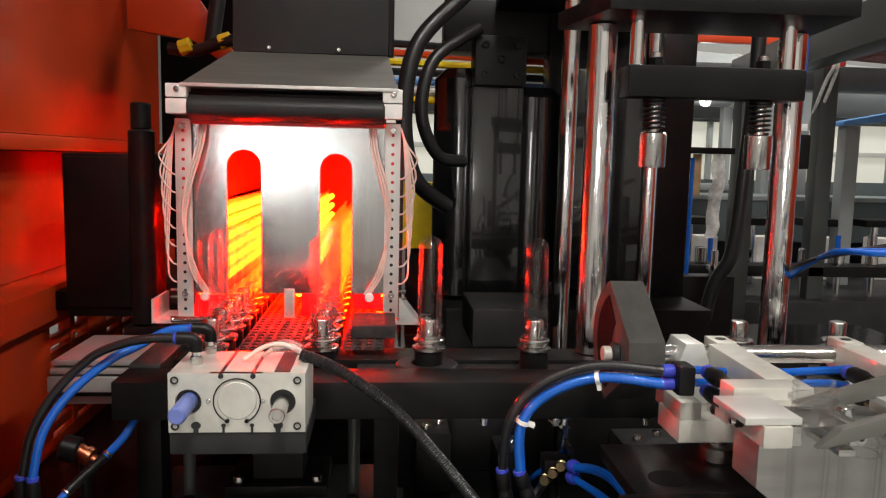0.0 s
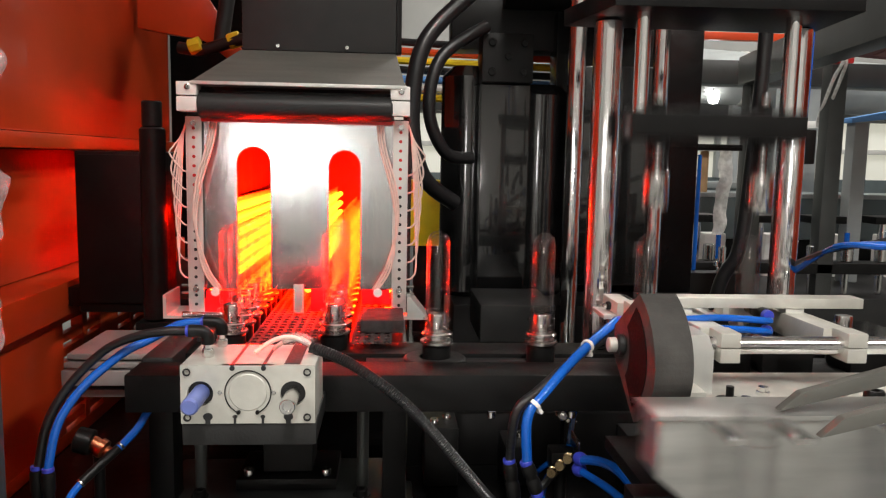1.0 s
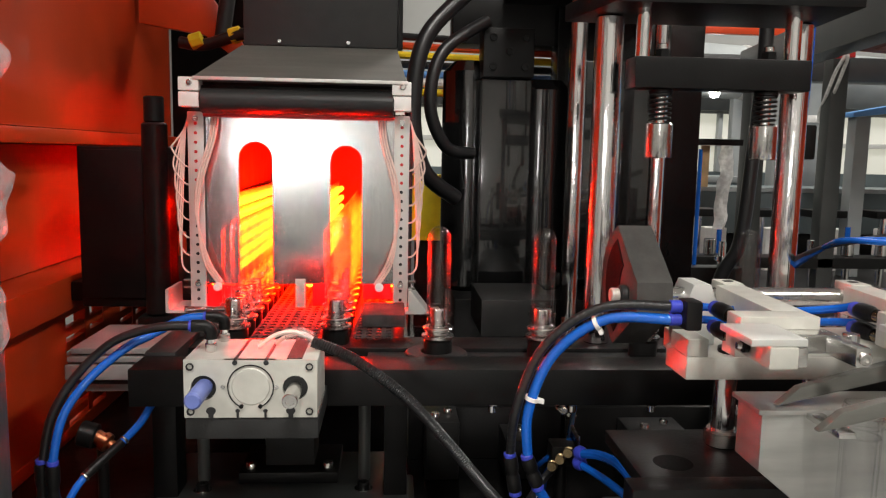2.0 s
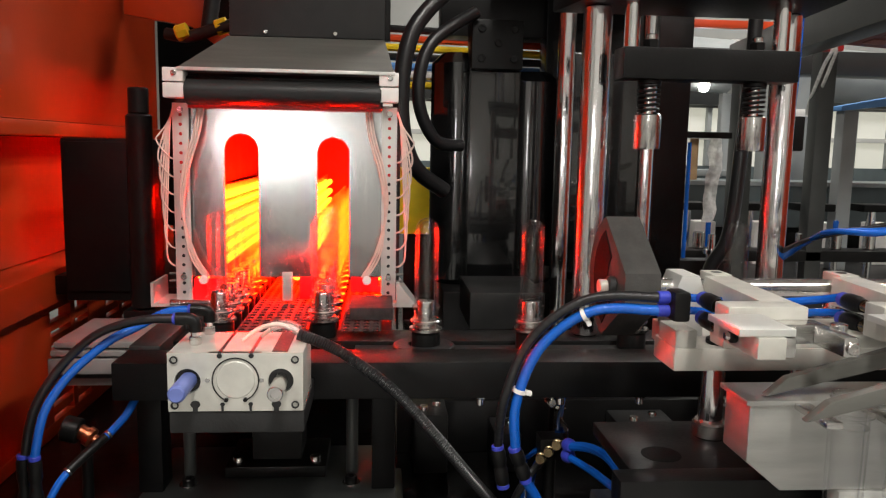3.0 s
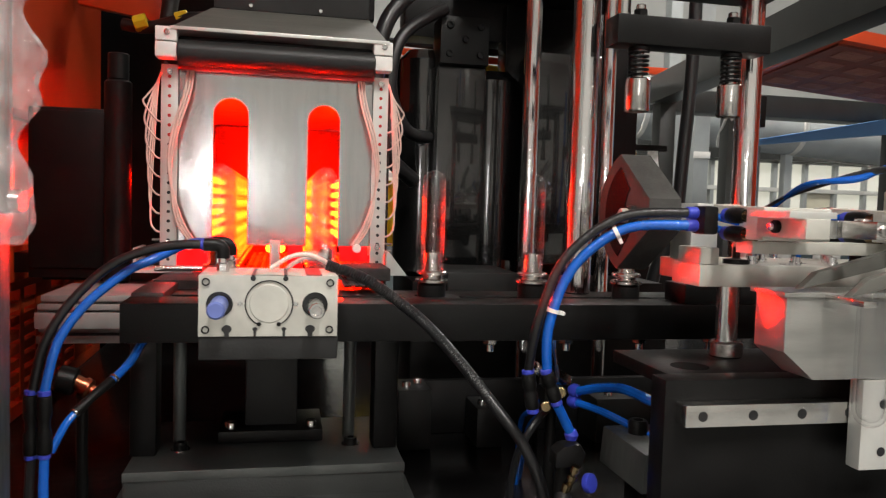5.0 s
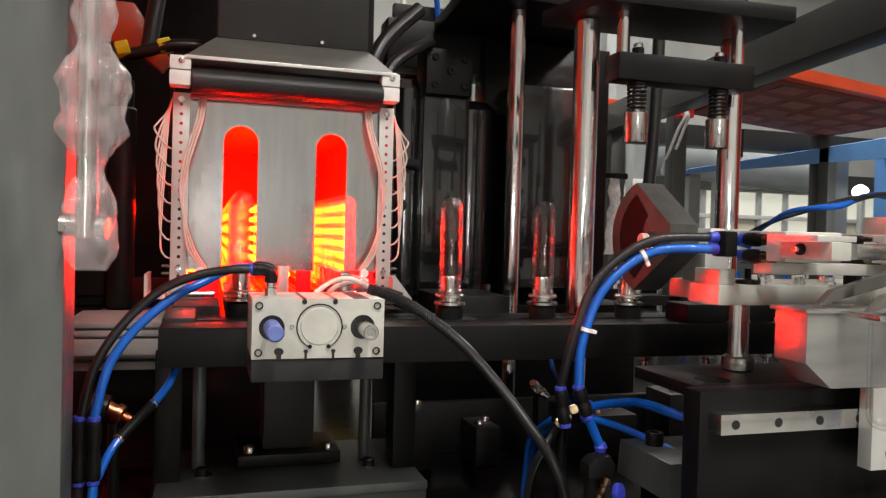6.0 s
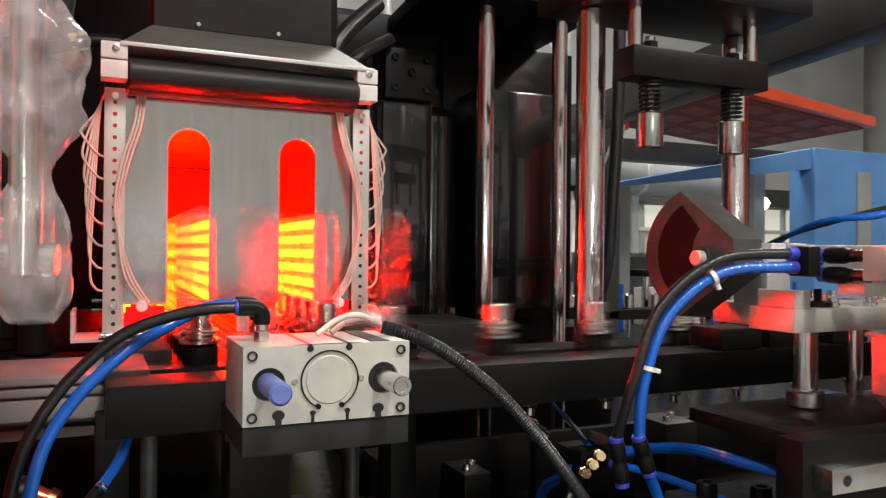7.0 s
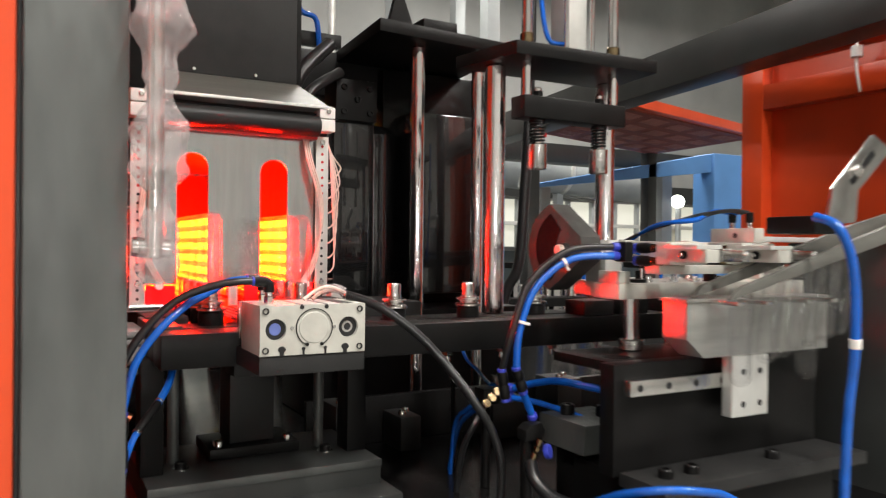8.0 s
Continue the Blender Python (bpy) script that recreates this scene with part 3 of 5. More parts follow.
        part("elbow_fitting", H([(x, y, 1.0125), (x, y, 1.019), (x - 0.002, y, 1.0225), (x - 0.006, y, 1.0243), (x - 0.017, y - 0.001, 1.0248)], 0.006, 14, 5), BLACK, t, "black push-in elbow fitting")
        part("elbow_collar", R((x - 0.0195, y - 0.001, 1.0248), (x - 0.0168, y - 0.001, 1.0248), 0.0055, 14), FITBLUE, t, "blue-violet collar")
    part("dovetail_slot", P([(0.092, 0.9994), (0.106, 0.9994), (0.106, 1.0006), (0.092, 1.0006)], 0.004, 0.076, "y"), DARK, t)
    for x in (0.046, 0.074):
        part("top_hole", R((x, 0.002, 0.9975), (x, -0.0009, 0.9975), 0.0024, 12), RUBBER, t)
    # push plate on the rods, behind
    pl = part("push_plate", B(0.003, 0.118, 0.079, 0.089, 0.955, 0.998, 0.001), STEEL, t, pivot=(0.06, 0.084, 0.975))
    rods.append(pl)
    return rods


CYL_RODS = guided_cylinder()


# ---- mandrels and preforms ----
def mandrel():
    t = thing("mandrel", (0, 0, 0), "machined steel preform mandrel with double collar", "mandrel", "mandrels on the transfer chain")
    part("base", lathe(bmesh.new(), [(0, -0.012), (0.0155, -0.012), (0.0165, -0.01), (0.0165, 0.008), (0.015, 0.0095), (0, 0.0095)], seg=24), BLACK, t, "black base collar")
    part("collar", lathe(bmesh.new(), [(0.009, 0.0096), (0.0165, 0.0096), (0.0192, 0.011), (0.0192, 0.0138), (0.0165, 0.0152), (0.0122, 0.0156), (0.0122, 0.0192), (0.0165, 0.0196), (0.0178, 0.0208), (0.0178, 0.0226), (0.0165, 0.024), (0.009, 0.0242)], seg=28), STEEL, t)
    part("spindle", lathe(bmesh.new(), [(0, 0.0243), (0.0112, 0.0243), (0.0112, 0.0255), (0.0098, 0.0262), (0.0098, 0.044), (0.009, 0.0452), (0.006, 0.046), (0, 0.046)], seg=24), STEEL, t)
    return t


def preform():
    """Neck down on z 0.0246, dome up."""
    t = thing("preform", (0, 0, 0), "clear plastic bottle preform standing neck down on its mandrel", "preform", "bottle preforms")
    out = [(0.0118, 0.0246), (0.0131, 0.0246), (0.0131, 0.0272), (0.0141, 0.0282), (0.0131, 0.0292), (0.0131, 0.0318), (0.0141, 0.0328), (0.0131, 0.0338), (0.0131, 0.037), (0.0163, 0.0375), (0.0163, 0.0394), (0.0132, 0.04), (0.0134, 0.048)]
    neck = out + [(0.0106, 0.048), (0.0108, 0.04), (0.0118, 0.0246)]
    part("neck", lathe(bmesh.new(), neck, seg=24), PET, t, "threaded neck with a support ring")
    prof = [(0.0136, 0.0484), (0.0132, 0.126)]
    for i in range(1, 9):
        a = math.pi / 2 * i / 8
        prof.append((0.0132 * math.cos(a), 0.126 + 0.0145 * math.sin(a)) if i < 8 else (0.0, 0.1405))
    inner = [(0.0, 0.1365)] + [(0.0102 * math.cos(math.pi / 2 * (1 - i / 6)), 0.1262 + 0.0103 * math.sin(math.pi / 2 * (1 - i / 6))) for i in range(1, 7)] + [(0.0108, 0.0484)]
    part("body", lathe(bmesh.new(), prof + inner + [(0.0136, 0.0484)], seg=28), PET, t)
    return t


Z0 = 0.9665
PITCH = 0.1215


def pos_x(n):
    return -0.0015 + PITCH * (n - 1)


MAN, PRE = mandrel(), preform()
MAN.matrix_basis = pose(pos_x(1), 0.181, Z0)
PRE.matrix_basis = pose(pos_x(1), 0.181, Z0)
PAIRS = {}
for pair, first in (("a", 1), ("b", 3), ("c", 5), ("d", 7), ("e", 9)):
    for k in (0, 1):
        m = pose(pos_x(first + k), 0.181, Z0)
        man = MAN if (pair, k) == ("a", 0) else copy_thing(MAN, m)
        pre = None
        if pair in "abc":
            pre = PRE if (pair, k) == ("a", 0) else copy_thing(PRE, m)
        PAIRS[pair, k] = (man, pre)
QUEUE = []
for k in (0, 1):
    for j in range(14):
        m = pose(pos_x(1 + k), 0.232 + 0.0505 * j, Z0)
        QUEUE.append((copy_thing(MAN, m), copy_thing(PRE, m), k, j))
for (pair, k), (man, pre) in PAIRS.items():
    if pair in "cde":
        man["label"] = "bare machined steel mandrel with double collar"


# ---- mould clamp, pillars and top plates ----
def clamp_unit():
    t = thing("mould_clamp", (0.5, 0.75, 0.9), "gloss black mould clamping unit with rounded castings", "mould clamp")
    part("clamp_plate", B(0.345, 0.436, 0.7, 0.78, 0.93, 1.3245, 0.004), CAST, t)
    blk = part("bolted_block", B(0.345, 0.436, 0.688, 0.76, 1.325, 1.41, 0.002), BLACK, t, "black bolted block")
    for x, z in ((0.362, 1.394), (0.42, 1.394), (0.392, 1.37), (0.362, 1.343), (0.42, 1.343)):
        part("bolt", hexbolt(bmesh.new(), (x, 0.688, z), (0, -1, 0), 0.007, 0.005), BLACK, blk)
    for x, y, r, z0, z1 in ((0.33, 0.78, 0.05, 0.93, 1.36), (0.47, 0.8, 0.06, 0.93, 1.33)):
        part("casting", lathe(bmesh.new(), [(0, z0), (r - 0.01, z0), (r, z0 + 0.01), (r, z1 - 0.02), (r - 0.02, z1), (0, z1)], (x, y, 0), seg=32), CAST, t, "glossy rounded casting")
    part("back_plate", B(0.5, 0.79, 0.8, 0.86, 0.93, 1.47, 0.004), GLOSS, t)
    part("mould_half", B(0.53, 0.69, 0.7, 0.8, 0.96, 1.36, 0.004), CAST, t)
    part("cross_tie", B(0.3, 0.72, 0.83, 0.9, 1.4, 1.5, 0.004), BLACK, t)
    part("bed_block", B(0.3, 0.79, 0.66, 0.9, 0.706, 0.93, 0.004), BLACK, t)
    part("bed_step", B(0.33, 0.45, 0.5, 0.66, 0.9, 0.96, 0.003), DARK, t)
    # big top plate with a slanting front edge
    out = [(0.378, 0.545), (0.7, 0.575), (0.76, 1.32), (0.432, 1.29)]
    part("top_plate", P(out, 1.478, 1.503, "z", 0.002), BLACK, t, "black steel top plate")
    part("top_gusset", P([(0.42, 1.505), (0.48, 1.505), (0.45, 1.58), (0.44, 1.58)], 0.6, 0.615, "y"), BLACK, t)
    part("top_block", B(0.5, 0.58, 0.6, 0.68, 1.5055, 1.535, 0.003), BLACK, t)
    for x in (0.521, 0.681):
        part("air_tube", R((x, 1.62, 1.3), (x, 1.62, 2.1), 0.0125, 16), ALU, t)
    part("tube_clamp", B(0.49, 0.71, 1.605, 1.635, 1.72, 1.765, 0.002), BLACK, t)
    part("tube_foot", B(0.48, 0.73, 1.56, 1.68, 0.7053, 1.2998, 0.004), BLACK, t)
    part("blue_air_line", H([(0.54, 1.6, 1.9), (0.56, 1.58, 1.82), (0.61, 1.58, 1.8), (0.63, 1.6, 1.72)], 0.009, 10), HOSE, t, "blue air line")
    part("hanging_hose", H([(0.32, 0.66, 1.47), (0.24, 0.63, 1.38), (0.22, 0.62, 1.26), (0.24, 0.63, 1.16), (0.3, 0.68, 1.11)], 0.014, 14, 8), RUBBER, t, "thick black hydraulic hose")
    part("hanging_hose", H([(0.35, 0.68, 1.42), (0.27, 0.65, 1.36), (0.25, 0.64, 1.27), (0.28, 0.66, 1.2), (0.33, 0.7, 1.19)], 0.011, 14, 8), RUBBER, t, "thick black hydraulic hose")
    for x, y, z0, z1, r in ((0.498, 0.619, 0.706, 1.4775, 0.0148), (0.641, 0.615, 0.706, 1.4775, 0.0135)):
        single("tie_bar", R((x, y, z0), (x, y, z1), r, 32, 0.002), CHROME, (x, y, z0), "polished chrome tie bar column", "column", "chrome columns")


clamp_unit()


def press_unit():
    """Two heavy columns with a fixed top plate and a spring-cup press bar."""
    for x, y, z0, z1, r in ((0.443, 0.237, 0.9585, 1.355, 0.0172), (0.685, 0.252, 0.9585, 1.355, 0.0165)):
        single("press_column", R((x, y, z0), (x, y, z1), r, 36, 0.002), CHROME, (x, y, z0), "thick polished chrome press column", "column", "chrome columns")
    t = thing("press_plate", (0.56, 0.2, 1.355), "black steel crown plate with brass guide bushes", "crown plate")
    part("head_plate", P([(0.425, 0.15), (0.7, 0.142), (0.72, 0.29), (0.4, 0.29)], 1.3555, 1.376, "z", 0.0015), BLACK, t)
    for x in (0.469, 0.644):
        part("guide_bush", R((x, 0.187, 1.376), (x, 0.187, 1.4), 0.011, 20), BRASS, t, "brass guide bush")
    part("air_cylinder", B(0.535, 0.575, 0.17, 0.215, 1.3765, 1.55, 0.004), ALU, t, "aluminium air cylinder body")
    for s in (-1, 1):
        part("tie_rod", R((0.555 + s * 0.026, 0.165, 1.3765), (0.555 + s * 0.026, 0.165, 1.55), 0.004, 12), CHROME, t)
    part("air_hose", H([(0.5, 0.19, 1.56), (0.495, 0.185, 1.46), (0.505, 0.18, 1.395), (0.535, 0.18, 1.39)], 0.004, 10), HOSE, t, "blue air hose")
    b = thing("press_bar", (0.56, 0.191, 1.28), "black press bar with two spring-loaded steel cups", "press bar")
    part("bar", B(0.457, 0.662, 0.174, 0.212, 1.267, 1.302, 0.002), BLACK, b)
    for x in (0.469, 0.644):
        part("guide_rod", R((x, 0.187, 1.295), (x, 0.187, 1.52), 0.0087, 20), CHROME, b)
    for x in (0.4935, 0.6185):
        part("spring_rod", R((x, 0.191, 1.215), (x, 0.191, 1.318), 0.006, 16), STEEL, b)
        part("lock_nut", R((x, 0.191, 1.3022), (x, 0.191, 1.312), 0.009, 6), BLACK, b)
        part("spring_seat", R((x, 0.191, 1.2615), (x, 0.191, 1.2668), 0.0135, 20), BLACK, b)
        pts = [(x + 0.0115 * math.cos(a), 0.191 + 0.0115 * math.sin(a), 1.2295 + 0.032 * a / (12 * math.pi)) for a in np.linspace(0, 12 * math.pi, 72)]
        part("spring", H(pts, 0.0016, 6, 2), BLACK, b, "black coil spring")
        part("cup", lathe(bmesh.new(), [(0, 1.2285), (0.0142, 1.2285), (0.0155, 1.227), (0.0155, 1.19), (0.0146, 1.1885), (0.0128, 1.1885), (0.0125, 1.2), (0, 1.205)], (x, 0.191, 0), seg=28), STEEL, b, "bright turned steel cup")
    hs = thing("control_cable", (0.91, 0.82, 1.1), "thick black cable hanging behind the press columns", "cable")
    part("cable", H([(0.925, 0.82, 1.75), (0.92, 0.82, 1.4), (0.912, 0.824, 1.2), (0.9, 0.83, 1.02), (0.87, 0.85, 0.93), (0.84, 0.86, 0.706)], 0.014, 12), RUBBER, hs)
    h2 = thing("air_hose", (0.7, 0.27, 1.2), "blue air hose clipped beside the chrome column", "hose")
    part("hose", H([(0.725, 0.3, 1.42), (0.722, 0.295, 1.3), (0.718, 0.295, 1.2), (0.712, 0.29, 1.06), (0.705, 0.29, 0.96)], 0.0065, 12), HOSE, h2)
    part("flow_valve", B(0.711, 0.735, 0.282, 0.304, 1.19, 1.235, 0.003), BLACK, h2, "black flow control valve")
    return b


PRESS_BAR = press_unit()


# ---- flipping loader ----
AXIS_Y, AXIS_Z = 0.0, 1.062


def flipper():
    t = thing("loader_table", (0.56, 0.0, 1.0), "aluminium loader table on chrome guide posts", "loader table")
    part("table_plate", P([(0.44, -0.062), (0.8, -0.062), (0.8, 0.055), (0.462, 0.055), (0.462, -0.012), (0.44, -0.012)], 1.0, 1.02, "z", 0.0012), ANOD, t)
    for x in (0.468, 0.77):
        part("bearing_block", P([(x - 0.014, 1.0203), (x + 0.014, 1.0203), (x + 0.014, 1.06), (x + 0.008, 1.076), (x - 0.008, 1.076), (x - 0.014, 1.06)], -0.02, 0.02, "y", 0.001), ALU, t)
    part("stop_block", B(0.4402, 0.459, -0.0615, -0.022, 1.0202, 1.0355, 0.001), ANOD, t, "pale stop block")
    for x, y in ((0.5, -0.05), (0.53, -0.02), (0.545, -0.052), (0.585, -0.05), (0.605, -0.02), (0.64, -0.045)):
        part("stud", lathe(bmesh.new(), [(0, 1.0203), (0.006, 1.0203), (0.006, 1.0235), (0.0045, 1.024), (0.0045, 1.028), (0, 1.0285)], (x, y, 0), seg=14), CHROME, t)
    part("adjuster", lathe(bmesh.new(), [(0, 1.0203), (0.012, 1.0203), (0.012, 1.0245), (0.005, 1.025), (0.0035, 1.026), (0.0035, 1.036), (0, 1.036)], (0.487, -0.045, 0), seg=12), BLACK, t, "black adjuster screw")
    for x in (0.62,):
        part("stop_bolt", hexbolt(bmesh.new(), (x, -0.045, 1.0203), (0, 0, 1), 0.009, 0.012), BLACK, t)
    for x, y in ((0.54, -0.04), (0.57, -0.03), (0.66, -0.04), (0.6, -0.035), (0.69, -0.03)):
        part("table_hole", R((x, y, 1.0201), (x, y, 1.0204), 0.0035, 10), RUBBER, t)
    for x in (0.49, 0.71):
        part("guide_post", R((x, -0.03, 0.86), (x, -0.03, 1.0), 0.0105, 20), CHROME, t)
    part("lift_rod", R((0.58, -0.01, 0.86), (0.58, -0.01, 1.0), 0.0075, 16), CHROME, t)
    # what turns
    f = thing("flip_arm", (0.56, AXIS_Y, AXIS_Z), "flipping gripper arm with black half-disc counterweight", "gripper arm")
    part("shaft", R((0.42, AXIS_Y, AXIS_Z), (0.8, AXIS_Y, AXIS_Z), 0.0085, 20), CHROME, f, "polished chrome shaft")
    # counterweight segment, its round side away from the arms
    def seg_pt(r, deg):
        return (AXIS_Y + r * math.cos(radians(deg)), AXIS_Z + r * math.sin(radians(deg)))
    part("half_disc", P([(AXIS_Y - 0.085 * math.cos(q), AXIS_Z - 0.0035 + 0.0645 * math.sin(q)) for q in np.linspace(1.13, -1.13, 24)] + [seg_pt(0.034, -30), seg_pt(0.034, 20)], 0.404, 0.437, "x", 0.001), WEIGHT, f, "black half-disc counterweight")
    # raised plate whose black colour stands for the recess's shade
    part("recess_shade_plate", P([(AXIS_Y - 0.066 * math.cos(q), AXIS_Z - 0.0035 + 0.052 * math.sin(q)) for q in np.linspace(1.05, -1.05, 18)] + [(AXIS_Y - 0.02 * math.cos(q), AXIS_Z - 0.0035 + 0.026 * math.sin(q)) for q in np.linspace(-1.05, 1.05, 12)], 0.403, 0.4038, "x"), MATTE, f, "black crescent plate painted as a shaded recess")
    part("hub", R((0.397, AXIS_Y, AXIS_Z), (0.4038, AXIS_Y, AXIS_Z), 0.01, 20), DARK, f)
    part("hub_cap", R((0.389, AXIS_Y, AXIS_Z), (0.3969, AXIS_Y, AXIS_Z), 0.007, 16), ANOD, f)
    for x in (pos_x(5), pos_x(6)):
        part("clamp_collar", B(x + 0.006, x + 0.025, -0.014, 0.014, AXIS_Z - 0.014, AXIS_Z - 0.0006, 0.001), ANOD, f)
        part("clamp_collar", B(x + 0.006, x + 0.025, -0.014, 0.014, AXIS_Z + 0.0006, AXIS_Z + 0.014, 0.001), ANOD, f)
        part("clamp_bolt", R((x + 0.0155, 0.0, AXIS_Z - 0.0145), (x + 0.0155, 0.0, AXIS_Z - 0.0141), 0.005, 12), BLACK, f)
        part("arm", P([(0.0145, AXIS_Z - 0.013), (0.118, AXIS_Z - 0.011), (0.118, AXIS_Z + 0.012), (0.0145, AXIS_Z + 0.013)], x - 0.002, x + 0.024, "x", 0.001), ANOD, f, "pale aluminium arm")
        part("gripper_head", B(x - 0.038, x + 0.024, 0.1185, 0.1425, AXIS_Z - 0.011, AXIS_Z + 0.016, 0.0015), ANOD, f, "pale gripper cylinder")
        part("jaw_block", B(x - 0.0445, x - 0.0245, 0.143, 0.202, AXIS_Z - 0.0026, AXIS_Z + 0.0124, 0.001), ANOD, f, "aluminium jaw block")
        part("jaw_plate", B(x - 0.057, x - 0.0175, 0.15, 0.2, AXIS_Z - 0.0078, AXIS_Z - 0.003, 0.0006), ALU, f)
        part("jaw_pin", R((x - 0.049, 0.17, AXIS_Z + 0.004), (x - 0.0446, 0.17, AXIS_Z + 0.004), 0.005, 14), BLACK, f)
        part("jaw_pin", R((x - 0.053, 0.17, AXIS_Z + 0.004), (x - 0.0491, 0.17, AXIS_Z + 0.004), 0.0028, 12), CHROME, f)
        part("finger_bridge", B(x - 0.024, x + 0.0275, 0.143, 0.163, AXIS_Z - 0.002, AXIS_Z + 0.012, 0.001), STEEL, f)
        for a, b in ((-0.0242, -0.0168), (0.0168, 0.0275)):
            part("finger", B(x + a, x + b, 0.1632, 0.2, AXIS_Z - 0.002, AXIS_Z + 0.0115, 0.001), STEEL, f, "steel gripper finger")
        part("finger_screw", hexbolt(bmesh.new(), (x + 0.022, 0.2, AXIS_Z + 0.005), (0, 1, 0), 0.0045, 0.004), STEEL, f)
        part("pivot_roller", R((x + 0.034, 0.165, AXIS_Z - 0.004), (x + 0.034, 0.165, AXIS_Z + 0.0125), 0.006, 18), CHROME, f)
        for z in (-0.0035, 0.0125):
            part("brass_nipple", R((x - 0.0275, 0.103, AXIS_Z + z), (x - 0.0275, 0.1184, AXIS_Z + z), 0.0052, 12), BRASS, f)
            part("push_fitting", lathe(bmesh.new(), [(0, 0), (0.0062, 0), (0.007, 0.003), (0.007, 0.016), (0.0056, 0.02), (0.0056, 0.024), (0, 0.024)], (x - 0.0275, 0.079, AXIS_Z + z), (0, 1, 0), 14), BLACK, f, "black push-in fitting")
            part("fitting_collar", R((x - 0.0275, 0.072, AXIS_Z + z), (x - 0.0275, 0.0789, AXIS_Z + z), 0.0062, 14), FITBLUE, f, "blue-violet collar")
    part("cross_plate", B(0.458, 0.69, 0.088, 0.1125, AXIS_Z + 0.0177, AXIS_Z + 0.0285, 0.001), ANOD, f, "long pale cross plate")
    for x in (pos_x(5), pos_x(6)):
        part("plate_spacer", B(x, x + 0.02, 0.09, 0.11, AXIS_Z + 0.0122, AXIS_Z + 0.0176, 0.0006), ALU, f)
    part("manifold", B(0.428, 0.442, 0.064, 0.086, AXIS_Z - 0.011, AXIS_Z + 0.014, 0.003), BLACK, f, "black hose manifold")
    for z in (-0.0045, 0.0065):
        part("fitting_collar", R((0.418, 0.073, AXIS_Z + z), (0.428, 0.073, AXIS_Z + z), 0.0054, 14), FITBLUE, f, "blue-violet collar")
        part("jumper_hose", H([(0.441, 0.074, AXIS_Z + z), (0.456, 0.06, AXIS_Z + z + 0.003), (0.51, 0.046, AXIS_Z + z + 0.01), (0.565, 0.052, AXIS_Z + z + 0.006), (0.579, 0.073, AXIS_Z + z * 1.3)], 0.0036, 8), HOSE, f, "short blue jumper hose")
    # housing below the table
    h = thing("loader_housing", (0.5, -0.05, 0.705), "dark grey loader housing with a bright linear guide", "housing")
    part("front_panel", B(0.3775, 0.74, -0.125, -0.1, 0.8, 0.93, 0.002), BLACK, h)
    part("cover", B(0.393, 0.74, -0.0995, 0.01, 0.917, 0.929, 0.001), BLACK, h)
    part("cover_hole", R((0.43, -0.07, 0.9291), (0.43, -0.07, 0.9294), 0.017, 24), MATTE, h)
    part("foot_flange", B(0.385, 0.74, -0.2, -0.126, 0.79, 0.806, 0.002), DARK, h)
    part("under_block", B(0.42, 0.7, -0.18, 0.0, 0.7053, 0.79, 0.002), BLACK, h)
    g = part("linear_guide", B(0.387, 0.56, -0.142, -0.1255, 0.895, 0.913, 0.001), STEEL, h, "bright linear guide rail")
    for x in (0.402, 0.447, 0.492, 0.537):
        part("guide_hole", R((x, -0.1421, 0.904), (x, -0.1424, 0.904), 0.0042, 14), RUBBER, g)
    for x in (0.42, 0.46, 0.6):
        part("flange_bolt", hexbolt(bmesh.new(), (x, -0.165, 0.806), (0, 0, 1), 0.009, 0.01), BLACK, h)
    for x in (0.49, 0.71):
        part("post_bush", R((x, -0.03, 0.9292), (x, -0.03, 0.945), 0.016, 24), STEEL, h, "bright steel post bush")
    part("clamp_wedge", P([(0.405, 0.8), (0.5, 0.8), (0.5, 0.838), (0.408, 0.838)], -0.038, 0.06, "y", 0.002), GALV, h, "worn dark steel clamp block")
    for x, y in ((0.433, 0.03), (0.47, 0.0)):
        part("clamp_bolt", hexbolt(bmesh.new(), (x, y, 0.838), (0, 0, 1), 0.01, 0.014), BLACK, h)
    part("wedge_riser", B(0.43, 0.49, 0.0005, 0.05, 0.7053, 0.8, 0.002), BLACK, h)
    # sliding preform tray
    s = thing("preform_tray", (0.55, -0.17, 0.92), "brushed aluminium sliding tray holding upright preforms", "tray")
    part("tray_block", P([(0.462, 0.958), (0.49, 0.935), (0.72, 0.935), (0.72, 1.002), (0.462, 1.002)], -0.155, -0.115, "y", 0.0012), TRAYM, s)
    part("tray_ledge", B(0.458, 0.72, -0.158, -0.112, 1.0022, 1.006, 0.0008), TRAYM, s)
    for x in (0.5, 0.548, 0.622, 0.67):
        part("fork_finger", B(x - 0.006, x + 0.006, -0.2, -0.1582, 1.0, 1.0045, 0.0006), STEEL, s, "bright fork finger")
    part("carriage", B(0.535, 0.6, -0.158, -0.1427, 0.86, 0.9345, 0.001), ALU, s, "pale carriage plate on the guide")
    for x in (0.555, 0.585):
        for z in (0.875, 0.915):
            part("carriage_hole", R((x, -0.1581, z), (x, -0.1584, z), 0.004, 12), RUBBER, s)
    return t, f, s


TABLE, FLIP, TRAY = flipper()
LOAD = []
for k in (0, 1):
    LOAD.append(copy_thing(PRE, pose(pos_x(5 + k) + 0.04, -0.178, 1.0425, 180)))
    LOAD[-1]["label"] = "clear plastic bottle preform waiting neck up in the tray"


